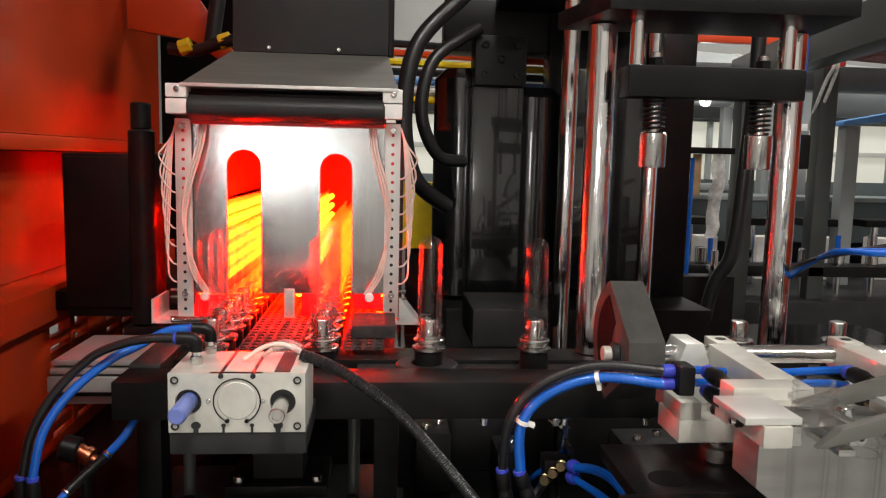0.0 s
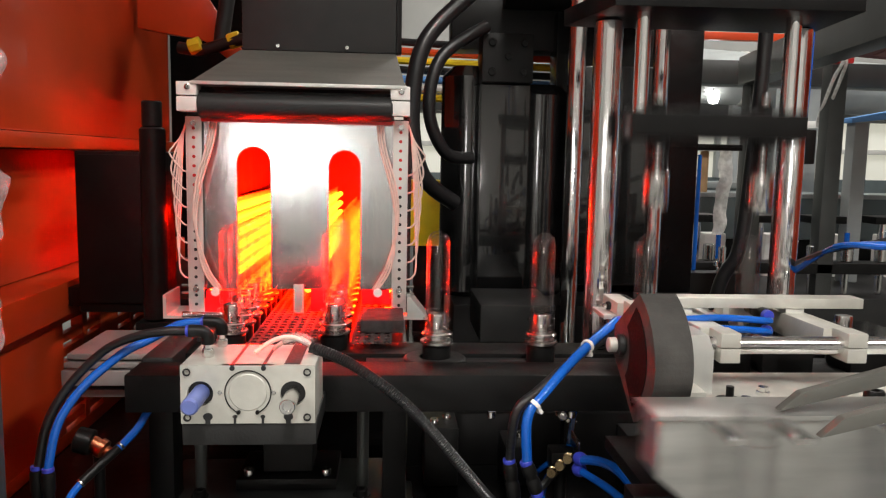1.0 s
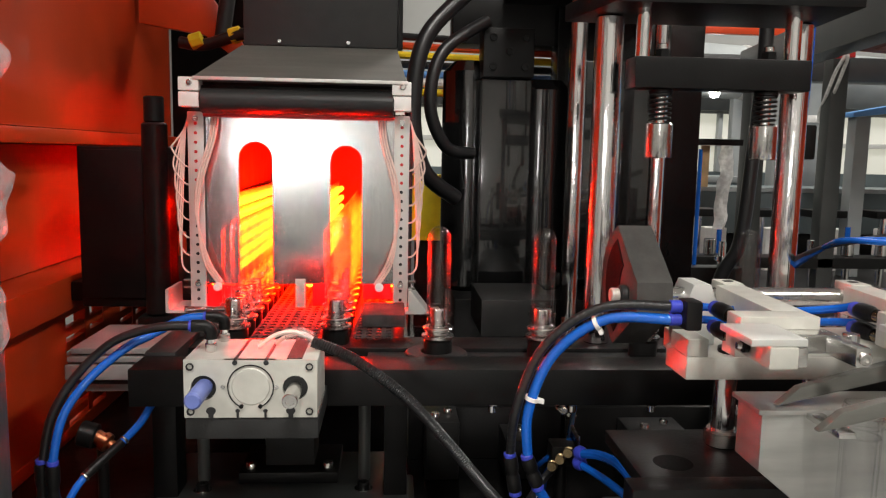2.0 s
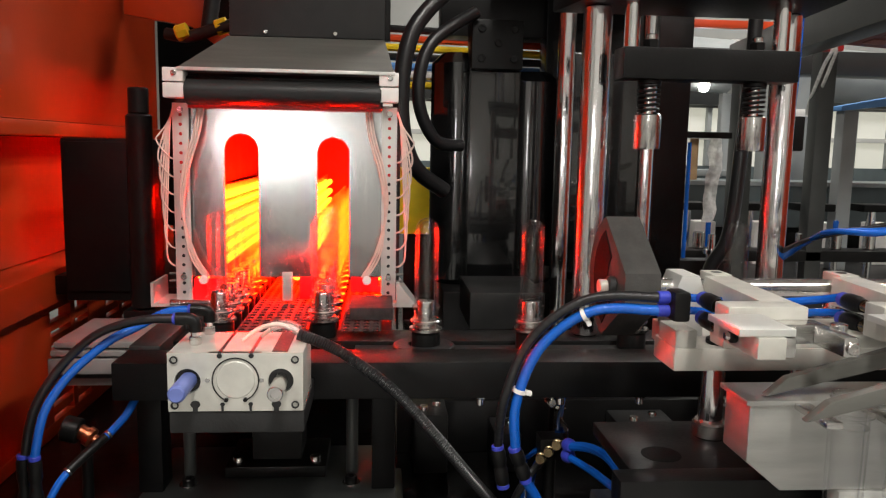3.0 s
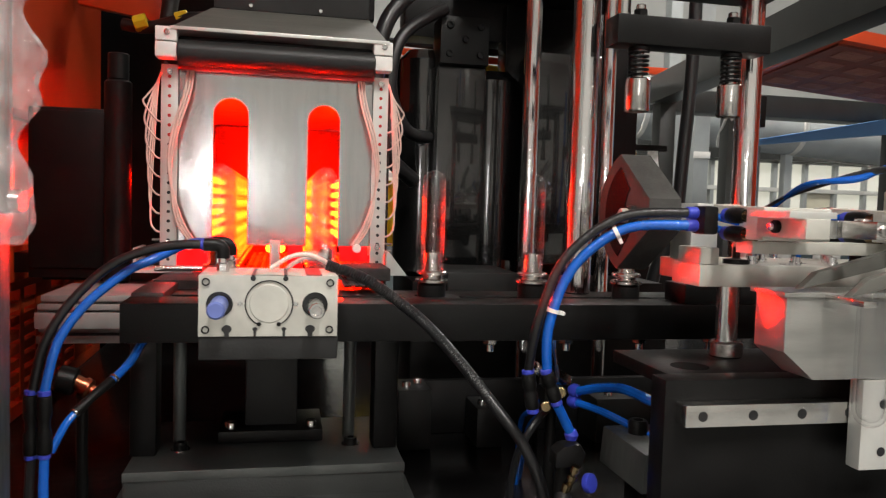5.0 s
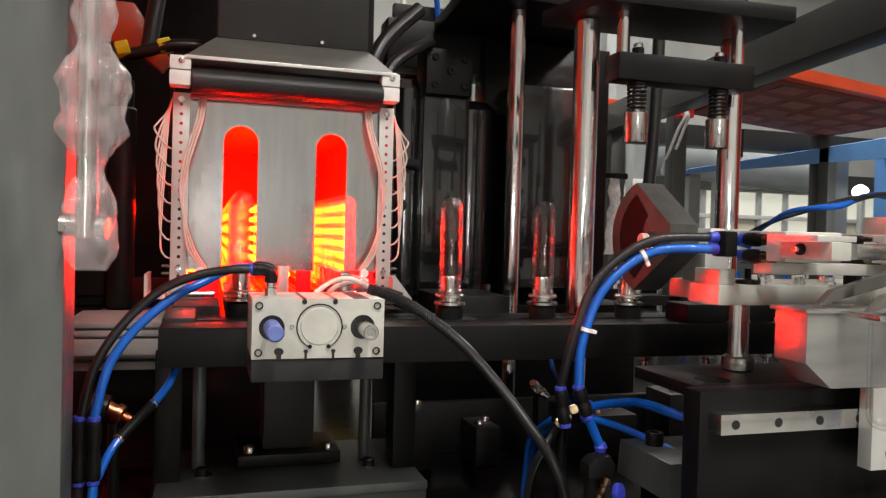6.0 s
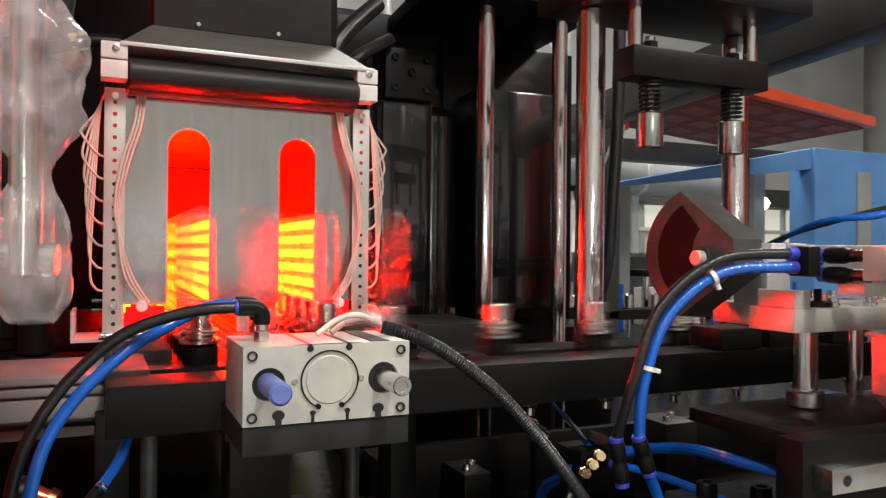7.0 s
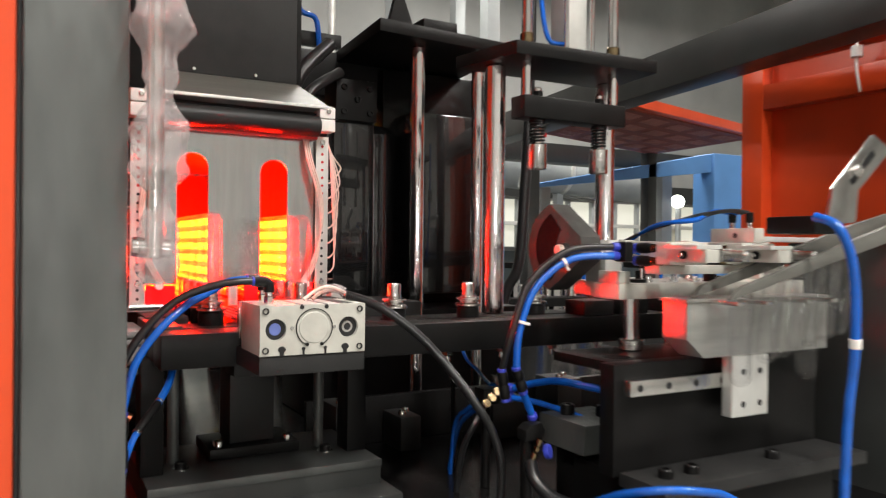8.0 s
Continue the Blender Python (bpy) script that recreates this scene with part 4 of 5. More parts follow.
# ---- left side: enclosure, column, post ----
def enclosure():
    t = thing("machine_enclosure", (-0.36, 0.7, 0.0), "glossy orange sheet metal machine enclosure with louvres", "machine enclosure")
    X = -0.34
    part("upper_panel", B(X - 0.03, X, -0.02, 1.2, 1.216, 2.1, 0.004), ORANGE, t)
    part("panel_lip", B(X - 0.03, X + 0.018, -0.02, 1.2, 1.192, 1.215, 0.004), ORANGE, t)
    part("middle_panel", B(X - 0.08, X - 0.04, -0.02, 1.15, 0.99, 1.191, 0.003), ORANGE, t)
    part("ledge", B(X - 0.08, X + 0.03, -0.02, 1.2, 0.935, 0.989, 0.004), ORANGE, t)
    # louvred lower panel: bars between long slots
    for z in (0.706, 0.912):
        part("louvre_rail", B(X - 0.02, X, -0.02, 1.2, z, z + 0.022, 0.001), ORANGE, t)
    for k in range(7):
        z = 0.737 + 0.0235 * k
        part("louvre_bar", B(X - 0.014, X - 0.002, -0.02, 1.2, z, z + 0.0148, 0.001), ORANGE, t)
    for y, wide in ((-0.02, 0.25), (0.29, 0.02), (0.37, 0.2), (0.65, 0.02), (0.73, 0.09), (0.89, 0.018), (0.98, 0.1), (1.13, 0.07)):
        part("louvre_stile", B(X - 0.021, X - 0.0005, y, y + wide, 0.728, 0.912, 0.001), ORANGE, t)
    part("sill", B(X - 0.08, X, -0.1, 1.5, 0.0, 0.705, 0.003), DARK, t)
    # black backdrop added to keep the view behind the oven dark
    part("backdrop_sheet", B(X - 0.08, 0.19, 1.5, 1.53, 0.7053, 2.1, 0.003), BLACK, t, "black backdrop sheet added behind the oven")
    # unseen roof added to cut hall light on the left panels
    part("shade_roof", B(X - 0.12, 0.19, -0.02, 1.53, 2.1005, 2.12, 0.003), ORANGE, t)
    part("inner_sheet", B(X - 0.12, X - 0.09, -0.02, 1.5, 0.93, 2.1, 0.003), BLACK, t, "black inner sheet")
    # brace and pipe unions seen past the duct
    part("brace", P([(-0.33, 1.505), (-0.19, 1.505), (-0.118, 1.395), (-0.135, 1.372), (-0.2, 1.42), (-0.33, 1.44)], 0.95, 0.975, "y", 0.002), ORANGE, t, "orange corner brace")
    pu = thing("pipe_union", (-0.17, 0.9, 1.42), "yellow pipe unions on dark pipes above the oven", "pipe")
    part("pipe", H([(-0.24, 0.92, 1.4), (-0.19, 0.91, 1.395), (-0.12, 0.9, 1.415), (-0.06, 0.9, 1.42)], 0.012, 12), RUBBER, pu)
    part("pipe", R((-0.16, 0.93, 1.41), (-0.12, 0.949, 1.7), 0.016, 12), RUBBER, pu)
    for x, z in ((-0.205, 1.4), (-0.128, 1.413)):
        part("union_nut", R((x - 0.012, 0.905, z - 0.002), (x + 0.012, 0.905, z + 0.006), 0.016, 8), YELLOW, pu, "yellow union nut")
    c = thing("shock_absorber", (-0.155, 0.45, 0.96), "black vertical cylinder column beside the oven", "column")
    part("cylinder", R((-0.155, 0.45, 0.945), (-0.155, 0.45, 1.225), 0.018, 24, 0.003), BLACK, c)
    part("cap", R((-0.155, 0.45, 1.2252), (-0.155, 0.45, 1.262), 0.014, 20), BLACK, c)
    part("mount", B(-0.18, -0.079, 0.43, 0.47, 0.928, 0.9448, 0.002), BLACK, c)
    d = thing("control_box", (-0.225, 0.53, 0.945), "black sheet metal control box", "control box")
    part("door", B(-0.28, -0.171, 0.4965, 0.4998, 0.96, 1.185, 0.001), BLACK, d)
    part("case", B(-0.285, -0.166, 0.5, 0.6, 0.945, 1.19, 0.003), BLACK, d)
    part("wall_bracket", B(-0.3095, -0.2855, 0.52, 0.58, 0.95, 0.98, 0.002), BLACK, d)
    # pale aluminium slide behind the rail's end
    s = thing("profile_slide", (-0.16, 0.22, 0.92), "ribbed grey metal profile slide at the rail end", "slide")
    for k, (z0, z1, y0) in enumerate(((0.9, 0.909, 0.222), (0.9095, 0.913, 0.235), (0.9135, 0.919, 0.222), (0.9195, 0.937, 0.204), (0.9375, 0.9395, 0.212), (0.94, 0.946, 0.206), (0.9465, 0.9485, 0.216), (0.949, 0.9555, 0.21))):
        part("profile_rib", B(-0.194 + 0.0012 * k, -0.0845, y0, 0.335, z0, z1, 0.0008), PROFILE, s)
    part("slide_rod", R((-0.09, 0.345, 0.975), (-0.03, 0.345, 0.975), 0.004, 12), CHROME, s)


enclosure()


def front_post():
    t = thing("frame_post", (-0.19, -0.055, 0), "grey galvanised steel post of the machine door frame", "post")
    part("post", B(-0.221, -0.139, -0.079, -0.03, 0.0, 2.2, 0.003), GALV, t)
    # real door edge; the unseen width to the left is added to block hall light
    part("door_edge", B(-1.5, -0.226, -0.075, -0.035, 0.0, 2.2, 0.003), ORANGE, t, "orange door edge, widened out of view to block light")
    part("seal", B(-0.2258, -0.2212, -0.07, -0.04, 0.0, 2.2, 0.001), RUBBER, t, "black rubber seal")
    w = thing("wrapped_handle", (-0.11, -0.1, 1.05), "steel door handle tube wrapped in crinkled bubble wrap", "door handle")
    part("tube", R((-0.121, -0.107, 1.052), (-0.121, -0.107, 1.6), 0.0075, 16), STEEL, w)
    part("stub", R((-0.1388, -0.1, 1.062), (-0.107, -0.105, 1.06), 0.0085, 16), STEEL, w)
    bm = bmesh.new()
    rng = random.Random(4)
    nz, seg = 150, 44
    rings = []
    for i in range(nz + 1):
        z = 1.03 + 0.56 * i / nz
        waist = 0.017 + 0.007 * math.sin(i * 0.22 + 0.7) * math.exp(-i * 0.004) + 0.003 * math.sin(i * 0.56)
        if i < 10:
            waist *= 0.5 + 0.05 * i
        ring = []
        for k in range(seg):
            a = 2 * math.pi * k / seg
            r = waist * (1 + 0.25 * noise.noise((math.cos(a) * 1.6, math.sin(a) * 1.6, z * 26)) + 0.2 * noise.noise((math.cos(a) * 4, math.sin(a) * 4, z * 90)) + 0.07 * noise.noise((math.cos(a) * 9, math.sin(a) * 9, z * 200)))
            ring.append(bm.verts.new((-0.118 + r * math.cos(a), -0.107 + r * math.sin(a), z)))
        rings.append(ring)
    for a, b in zip(rings, rings[1:]):
        for k in range(seg):
            bm.faces.new((a[k], a[(k + 1) % seg], b[(k + 1) % seg], b[k]))
    part("bubble_wrap", bm, WRAP, w, "crinkled translucent bubble wrap")


front_post()


# ---- hoses at the front ----
def front_hoses():
    t = thing("cylinder_hoses", (-0.05, 0.02, 0.95), "blue and black air hoses looping from the cylinder", "hose")
    part("blue_hose", H([(0.004, 0.069, 1.0248), (-0.018, 0.066, 1.0225), (-0.045, 0.06, 1.009), (-0.067, 0.05, 0.998), (-0.096, 0.04, 0.973), (-0.115, 0.034, 0.948), (-0.124, 0.03, 0.926), (-0.131, 0.029, 0.892)], 0.0042, 12), HOSE, t, "blue air hose")
    part("black_hose", H([(0.0, 0.029, 1.0248), (-0.02, 0.031, 1.024), (-0.047, 0.036, 1.0185), (-0.076, 0.04, 1.006), (-0.103, 0.041, 0.982), (-0.123, 0.038, 0.955), (-0.135, 0.035, 0.928), (-0.142, 0.034, 0.892)], 0.0042, 12), RUBBER, t, "black air hose")
    for x, y, low in ((-0.131, 0.029, 0.838), (-0.1435, 0.034, 0.836)):
        part("union", lathe(bmesh.new(), [(0, low), (0.0058, low), (0.0064, low + 0.002), (0.0064, low + 0.018), (0.0052, low + 0.022), (0.0052, low + 0.03), (0.0064, low + 0.034), (0.0064, 0.887), (0.0056, 0.889), (0, 0.889)], (x, y, 0), seg=16), BLACK, t)
        part("union_collar", R((x, y, 0.8892), (x, y, 0.894), 0.0055, 14), FITBLUE, t, "blue-violet collar")
        part("union_collar", R((x, y, low - 0.0045), (x, y, low - 0.0002), 0.0055, 14), FITBLUE, t, "blue-violet collar")
    part("lower_hose", H([(-0.131, 0.029, 0.836), (-0.131, 0.026, 0.8), (-0.126, 0.02, 0.75), (-0.122, 0.018, 0.706)], 0.0042, 10), HOSE, t)
    part("lower_black_hose", H([(-0.1435, 0.034, 0.834), (-0.144, 0.03, 0.79), (-0.14, 0.024, 0.706)], 0.0042, 10), RUBBER, t)
    part("branch_hose", H([(-0.129, 0.04, 0.835), (-0.12, 0.05, 0.856), (-0.112, 0.06, 0.867)], 0.0036, 10), HOSE, t)
    part("branch_joint", H([(-0.113, 0.059, 0.866), (-0.1, 0.074, 0.878), (-0.088, 0.09, 0.888)], 0.0048, 12), BLACK, t)
    for q in ((-0.1145, 0.057, 0.8645), (-0.087, 0.0913, 0.889)):
        part("joint_ring", R(q, (q[0] + 0.0015, q[1] + 0.002, q[2] + 0.0013), 0.0052, 12), STEEL, t)
    part("branch_hose", H([(-0.088, 0.09, 0.888), (-0.075, 0.11, 0.902), (-0.067, 0.125, 0.918), (-0.062, 0.15, 0.922)], 0.0042, 10), HOSE, t)
    bv = thing("drain_valve", (-0.1265, 0.14, 0.87), "small copper drain valve with a black coil", "valve")
    part("stem", R((-0.1265, 0.14, 0.7053), (-0.1265, 0.14, 0.862), 0.006, 14), BLACK, bv)
    part("coil", R((-0.15, 0.14, 0.88), (-0.132, 0.14, 0.875), 0.014, 18), BLACK, bv)
    part("copper_body", lathe(bmesh.new(), [(0, 0), (0.008, 0), (0.008, 0.009), (0.0105, 0.0095), (0.0105, 0.016), (0.006, 0.018), (0.006, 0.026), (0, 0.026)], (-0.133, 0.14, 0.876), (0.85, -0.2, -0.45), 14), COPPER, bv, "worn copper valve body")
    c = thing("conduit", (0.2, 0.03, 0.95), "black corrugated cable conduit curving down from the cylinder", "conduit")
    part("corrugated_tube", H([(0.112, 0.04, 1.007), (0.137, 0.035, 0.999), (0.163, 0.03, 0.9855), (0.2045, 0.025, 0.954), (0.241, 0.02, 0.915), (0.277, 0.02, 0.871), (0.312, 0.03, 0.826), (0.34, 0.05, 0.77), (0.35, 0.07, 0.706)], 0.0058, 12, 8, 0.0012), RUBBER, c)
    part("wire_tail", H([(0.112, 0.04, 1.009), (0.095, 0.042, 1.016), (0.078, 0.04, 1.014), (0.06, 0.036, 1.003)], 0.0022, 8), SLEEVE, c)
    part("wire_tail", H([(0.112, 0.043, 1.009), (0.1, 0.05, 1.013), (0.085, 0.052, 1.009), (0.075, 0.05, 1.002)], 0.0022, 8), SLEEVE, c)
    part("tape", H([(0.085, 0.046, 1.0125), (0.1, 0.046, 1.0145), (0.112, 0.042, 1.0105)], 0.0055, 10), WRAP, c, "clear tape")
    v = thing("valve_cluster", (0.31, -0.03, 0.87), "cluster of push-in fittings with brass nipples and blue hoses", "pneumatic fittings")
    for top, low in (((0.2985, -0.011, 0.911), (0.304, -0.011, 0.878)), ((0.3127, -0.022, 0.914), (0.3225, -0.0215, 0.888))):
        a, b = Vector(top), Vector(low)
        d = (a - b).normalized()
        L = (a - b).length
        part("union", lathe(bmesh.new(), [(0, 0), (0.0058, 0), (0.0066, 0.002), (0.0066, L * 0.42), (0.0055, L * 0.48), (0.0055, L * 0.56), (0.0066, L * 0.62), (0.0066, L - 0.002), (0.0058, L), (0, L)], b, d, 16), BLACK, v)
        part("collar", R(a, a + d * 0.0045, 0.0058, 14), FITBLUE, v, "blue-violet collar")
        part("collar", R(b - d * 0.0045, b, 0.0058, 14), FITBLUE, v, "blue-violet collar")
    part("down_hose", H([(0.324, -0.0214, 0.884), (0.332, -0.018, 0.871), (0.341, -0.0155, 0.855)], 0.0048, 12), HOSE, v)
    part("bulb_cap", lathe(bmesh.new(), [(0, -0.006), (0.005, -0.005), (0.0068, 0), (0.005, 0.005), (0, 0.006)], (0.342, -0.0152, 0.853), (0, 0, 1), 14), FITBLUE, v)
    part("valve_body", P([(0.322, 0.826), (0.348, 0.826), (0.352, 0.838), (0.346, 0.848), (0.33, 0.846), (0.322, 0.84)], -0.03, -0.01, "y", 0.002), BLACK, v)
    for x, z in ((0.336, 0.812), (0.328, 0.796)):
        part("brass_nipple", lathe(bmesh.new(), [(0, 0), (0.003, 0), (0.003, 0.004), (0.0048, 0.004), (0.0048, 0.008), (0.003, 0.009), (0.003, 0.012), (0.0045, 0.012), (0.0045, 0.018), (0, 0.018)], (x, -0.032, z), (0.25, -0.2, 1), 10), BRASS, v)
    part("blue_cap", lathe(bmesh.new(), [(0, -0.004), (0.009, -0.003), (0.0095, 0), (0.009, 0.003), (0, 0.004)], (0.357, -0.028, 0.81), (0.5, -0.7, 0.2), 16), FITBLUE, v, "round blue cap")
    part("low_loop", H([(0.33, -0.03, 0.8), (0.325, -0.045, 0.785), (0.335, -0.06, 0.768), (0.36, -0.07, 0.755), (0.41, -0.08, 0.735), (0.47, -0.1, 0.715)], 0.008, 12), RUBBER, v)
    part("anchor", R((0.336, -0.012, 0.7053), (0.336, -0.012, 0.826), 0.008, 14), BLACK, v)
    # blue line that sweeps low across the front of the housing
    part("low_hose", H([(0.345, -0.03, 0.72), (0.335, -0.12, 0.77), (0.334, -0.18, 0.802), (0.35, -0.225, 0.818), (0.393, -0.24, 0.815), (0.435, -0.24, 0.803), (0.48, -0.235, 0.77), (0.5, -0.225, 0.7), (0.5, -0.22, 0.6)], 0.0045, 12), HOSE, v)
    # second valve further back, with a fan of thin tubes
    w = thing("valve_manifold", (0.385, 0.15, 0.706), "small black valve manifold with brass nipples and blue tubes", "pneumatic fittings")
    part("stand", R((0.39, 0.17, 0.7053), (0.39, 0.17, 0.832), 0.007, 12), BLACK, w)
    part("block", B(0.374, 0.402, 0.15, 0.178, 0.832, 0.856, 0.002), BLACK, w)
    part("bracket", B(0.4025, 0.4045, 0.142, 0.18, 0.836, 0.872, 0.0005), STEEL, w, "bright bent bracket")
    for k in range(3):
        part("brass_nipple", lathe(bmesh.new(), [(0, 0), (0.0045, 0), (0.0045, 0.003), (0.0062, 0.003), (0.0062, 0.007), (0.004, 0.008), (0.004, 0.012), (0.0052, 0.012), (0.0052, 0.016), (0, 0.016)], (0.376 + 0.009 * k, 0.149, 0.836 + 0.008 * k), (-0.35, -0.9, 0.15), 10), BRASS, w)
    for z, y in ((0.861, 0.12), (0.848, 0.122)):
        part("elbow", lathe(bmesh.new(), [(0, -0.006), (0.006, -0.006), (0.0078, -0.002), (0.0078, 0.003), (0.006, 0.007), (0, 0.007)], (0.399, y, z), (0.3, -0.9, 0.1), 14), FITBLUE, w, "blue-violet push-in elbow")
    part("side_hose", H([(0.4, 0.117, 0.861), (0.412, 0.085, 0.872), (0.416, 0.03, 0.884), (0.417, -0.033, 0.887), (0.43, -0.07, 0.885)], 0.0052, 10), HOSE, w)
    part("side_hose", H([(0.4, 0.118, 0.848), (0.418, 0.08, 0.846), (0.44, 0.03, 0.838), (0.452, 0.0, 0.83)], 0.0042, 10), HOSE, w)
    part("thin_tube", H([(0.398, 0.17, 0.856), (0.42, 0.24, 0.865), (0.45, 0.33, 0.872), (0.485, 0.42, 0.9)], 0.0034, 8), HOSE, w)
    part("thin_tube", H([(0.378, 0.165, 0.84), (0.37, 0.19, 0.82), (0.372, 0.23, 0.79), (0.375, 0.25, 0.706)], 0.0034, 8), HOSE, w)
    part("thin_tube", H([(0.384, 0.165, 0.834), (0.4, 0.21, 0.815), (0.39, 0.25, 0.78), (0.385, 0.27, 0.706)], 0.004, 8), HOSE, w)
    part("black_tube", H([(0.39, 0.168, 0.834), (0.36, 0.15, 0.81), (0.345, 0.16, 0.77), (0.34, 0.17, 0.706)], 0.0045, 8), RUBBER, w)
    x7 = thing("tube_joint", (0.43, 0.34, 0.706), "small chrome tube joint on a thin post", "pneumatic fittings")
    part("post", R((0.43, 0.34, 0.7053), (0.43, 0.34, 0.835), 0.004, 10), BLACK, x7)
    for k, d in enumerate(((-0.6, -0.5, 0.6), (0.7, -0.4, -0.5), (-0.2, -0.9, 0.2))):
        part("nipple", lathe(bmesh.new(), [(0, 0), (0.005, 0), (0.005, 0.006), (0.0075, 0.007), (0.0075, 0.012), (0.005, 0.013), (0.005, 0.02), (0, 0.02)], (0.43, 0.336, 0.837), d, 10), STEEL, x7)


front_hoses()


# moving hose pair between valve cluster and flip arm, in short rigid links
HOSE_LINKS = []
LINK = 0.0075
for kind, mat, r in (("blue", HOSE, 0.0047), ("black", RUBBER, 0.0043)):
    root = thing("loader_hose", (0.313, -0.022, 0.918), kind + " air hose running from the fittings to the flip arm", "hose", "loader hoses")
    links = []
    for i in range(34):
        bm = lathe(bmesh.new(), [(0, -r * 0.75), (r * 0.6, -r * 0.55), (r * 0.92, -r * 0.25), (r, 0), (r, LINK), (r * 0.92, LINK + r * 0.25), (r * 0.6, LINK + r * 0.55), (0, LINK + r * 0.75)], (0, 0, 0), (1, 0, 0), 12)
        me = finish(bm, "hose_link", mat, Vector((0, 0, 0)))
        ob = new("hose_link", me)
        ob.parent = root
        links.append(ob)
        if kind == "blue" and i in (9, 24):
            tie = lathe(bmesh.new(), [(0.0052, 0.0), (0.0066, 0.0), (0.0066, 0.0035), (0.0052, 0.0035)], (0, 0, 0.0), (1, 0, 0), 14, True)
            box(tie, 0.0, 0.0035, -0.003, 0.003, -0.011, -0.005, 0.0005)
            tb = new("cable_tie", finish(tie, "cable_tie", WHITEP, Vector((0, 0, 0))))
            tb.parent = ob
    HOSE_LINKS.append((root, links, kind))


# ---- background on the right ----
def background():
    f = thing("frame_beam", (1.0, 0.6, 1.55), "dark grey overhead frame beam of the machine", "beam", kind="structure")
    bm = bmesh.new()
    prism(bm, [(1.045, -0.08), (1.125, -0.08), (1.441, 1.9), (1.361, 1.9)], 1.456, 1.55, "z", 0.003)
    part("beam", bm, GUN, f)
    part("end_bracket", B(1.08, 1.1995, -0.17, -0.0805, 1.456, 1.55, 0.003), GUN, f)
    part("stanchion", B(1.37, 1.43, 1.82, 1.88, 0.0, 1.4555, 0.003), GUN, f)
    c = thing("raised_guard_door", (2.2, 1.8, 1.6), "orange hinged guard door raised flat, seen from below", "guard door")
    near_l, near_r, far_r, far_l = Vector((1.64, 1.285)), Vector((2.77, 1.59)), Vector((2.83, 2.36)), Vector((1.8, 2.03))

    def on_door(u, v):
        return near_l.lerp(near_r, u).lerp(far_l.lerp(far_r, u), v)[:]

    def door_patch(u0, u1, v0, v1):
        return [on_door(u0, v0), on_door(u1, v0), on_door(u1, v1), on_door(u0, v1)]
    part("door_skin", P(door_patch(0, 1, 0, 1), 1.585, 1.625, "z", 0.004), ORANGE, c)
    # dark red here is the shade on the orange door's underside
    part("inner_sheet", P(door_patch(0.03, 0.97, 0.05, 0.95), 1.578, 1.5845, "z", 0), DOORSHADE, c, "orange underside sheet with its shade painted dark red")
    for i in range(5):
        for j in range(4):
            u, v = 0.08 + 0.175 * i, 0.1 + 0.21 * j
            for k in range(5):
                part("vent_slat", P(door_patch(u, u + 0.12, v + 0.026 * k, v + 0.026 * k + 0.015), 1.5745, 1.5775, "z", 0), GRILLE, c)
    for q in (Vector((1.72, 1.95, 0)), Vector((2.72, 2.26, 0))):
        part("support_post", B(q.x, q.x + 0.06, q.y, q.y + 0.06, 0, 1.5775, 0.003), GUN, c)
    e = thing("orange_end_frame", (1.36, 0.25, 0), "orange welded end frame of the machine", "machine frame")
    part("panel", B(1.37, 1.39, -0.1, 0.46, 0.72, 1.56, 0.002), ORANGE, e)
    part("upright", B(1.335, 1.395, 0.44, 0.5, 0.0, 1.56, 0.003), ORANGE, e)
    part("upright", B(1.2, 1.4, -0.22, -0.11, 0.0, 1.9, 0.004), ORANGE, e)
    part("cross_rail", B(1.335, 1.3698, -0.1, 0.44, 1.4, 1.46, 0.003), ORANGE, e)
    part("cross_rail", B(1.335, 1.3698, -0.1, 0.44, 1.53, 1.56, 0.003), ORANGE, e)
    part("cable_tie", H([(1.33, 0.2, 1.6), (1.328, 0.2, 1.5), (1.328, 0.2, 1.45), (1.326, 0.19, 1.4)], 0.003, 6), WHITEP, e)
    part("tie_knot", R((1.328, 0.2, 1.475), (1.328, 0.2, 1.5), 0.012, 10), WHITEP, e)
    b = thing("blue_machine", (3.9, 2.7, 0), "blue painted machine standing across the hall", "machine")
    part("body", B(3.2, 4.6, 2.24, 2.4, 0.0, 1.608, 0.01), BLUEP, b)
    part("boom", P([(2.0, 1.36), (3.199, 1.5), (3.199, 1.605), (2.0, 1.38)], 2.26, 2.34, "y", 0.004), BLUEP, b)
    # grey strip painted on as a sheen of the blue body
    part("sheen_panel", B(3.5, 3.6, 2.228, 2.2395, 0.9, 1.5, 0.002), GREYM, b)
    part("leg", B(2.02, 2.08, 2.27, 2.33, 0.7205, 1.3625, 0.004), GREYM, b)
    l = thing("work_lamp", (5.92, 5.15, 1.55), "bright round work lamp on a stand", "lamp")
    part("bulb", lathe(bmesh.new(), [(0.0, -0.07)] + [(0.07 * math.sin(a), -0.07 * math.cos(a)) for a in np.linspace(0.3, 2.8, 10)] + [(0, 0.07)], (5.92, 5.15, 1.57), (0, 0, 1), 16), LAMPG, l, "glowing lamp globe")
    part("stand", R((5.92, 5.15, 0), (5.92, 5.15, 1.51), 0.025, 12), GREYM, l)
    # neighbouring production line behind the right side
    m = thing("neighbour_machine", (2.4, 3.0, 0), "dark neighbouring machine with grey hood and mandrel rail", "machine")
    part("base", B(1.0, 3.2, 1.9, 2.9, 0.0, 0.72, 0.01), DARK, m)
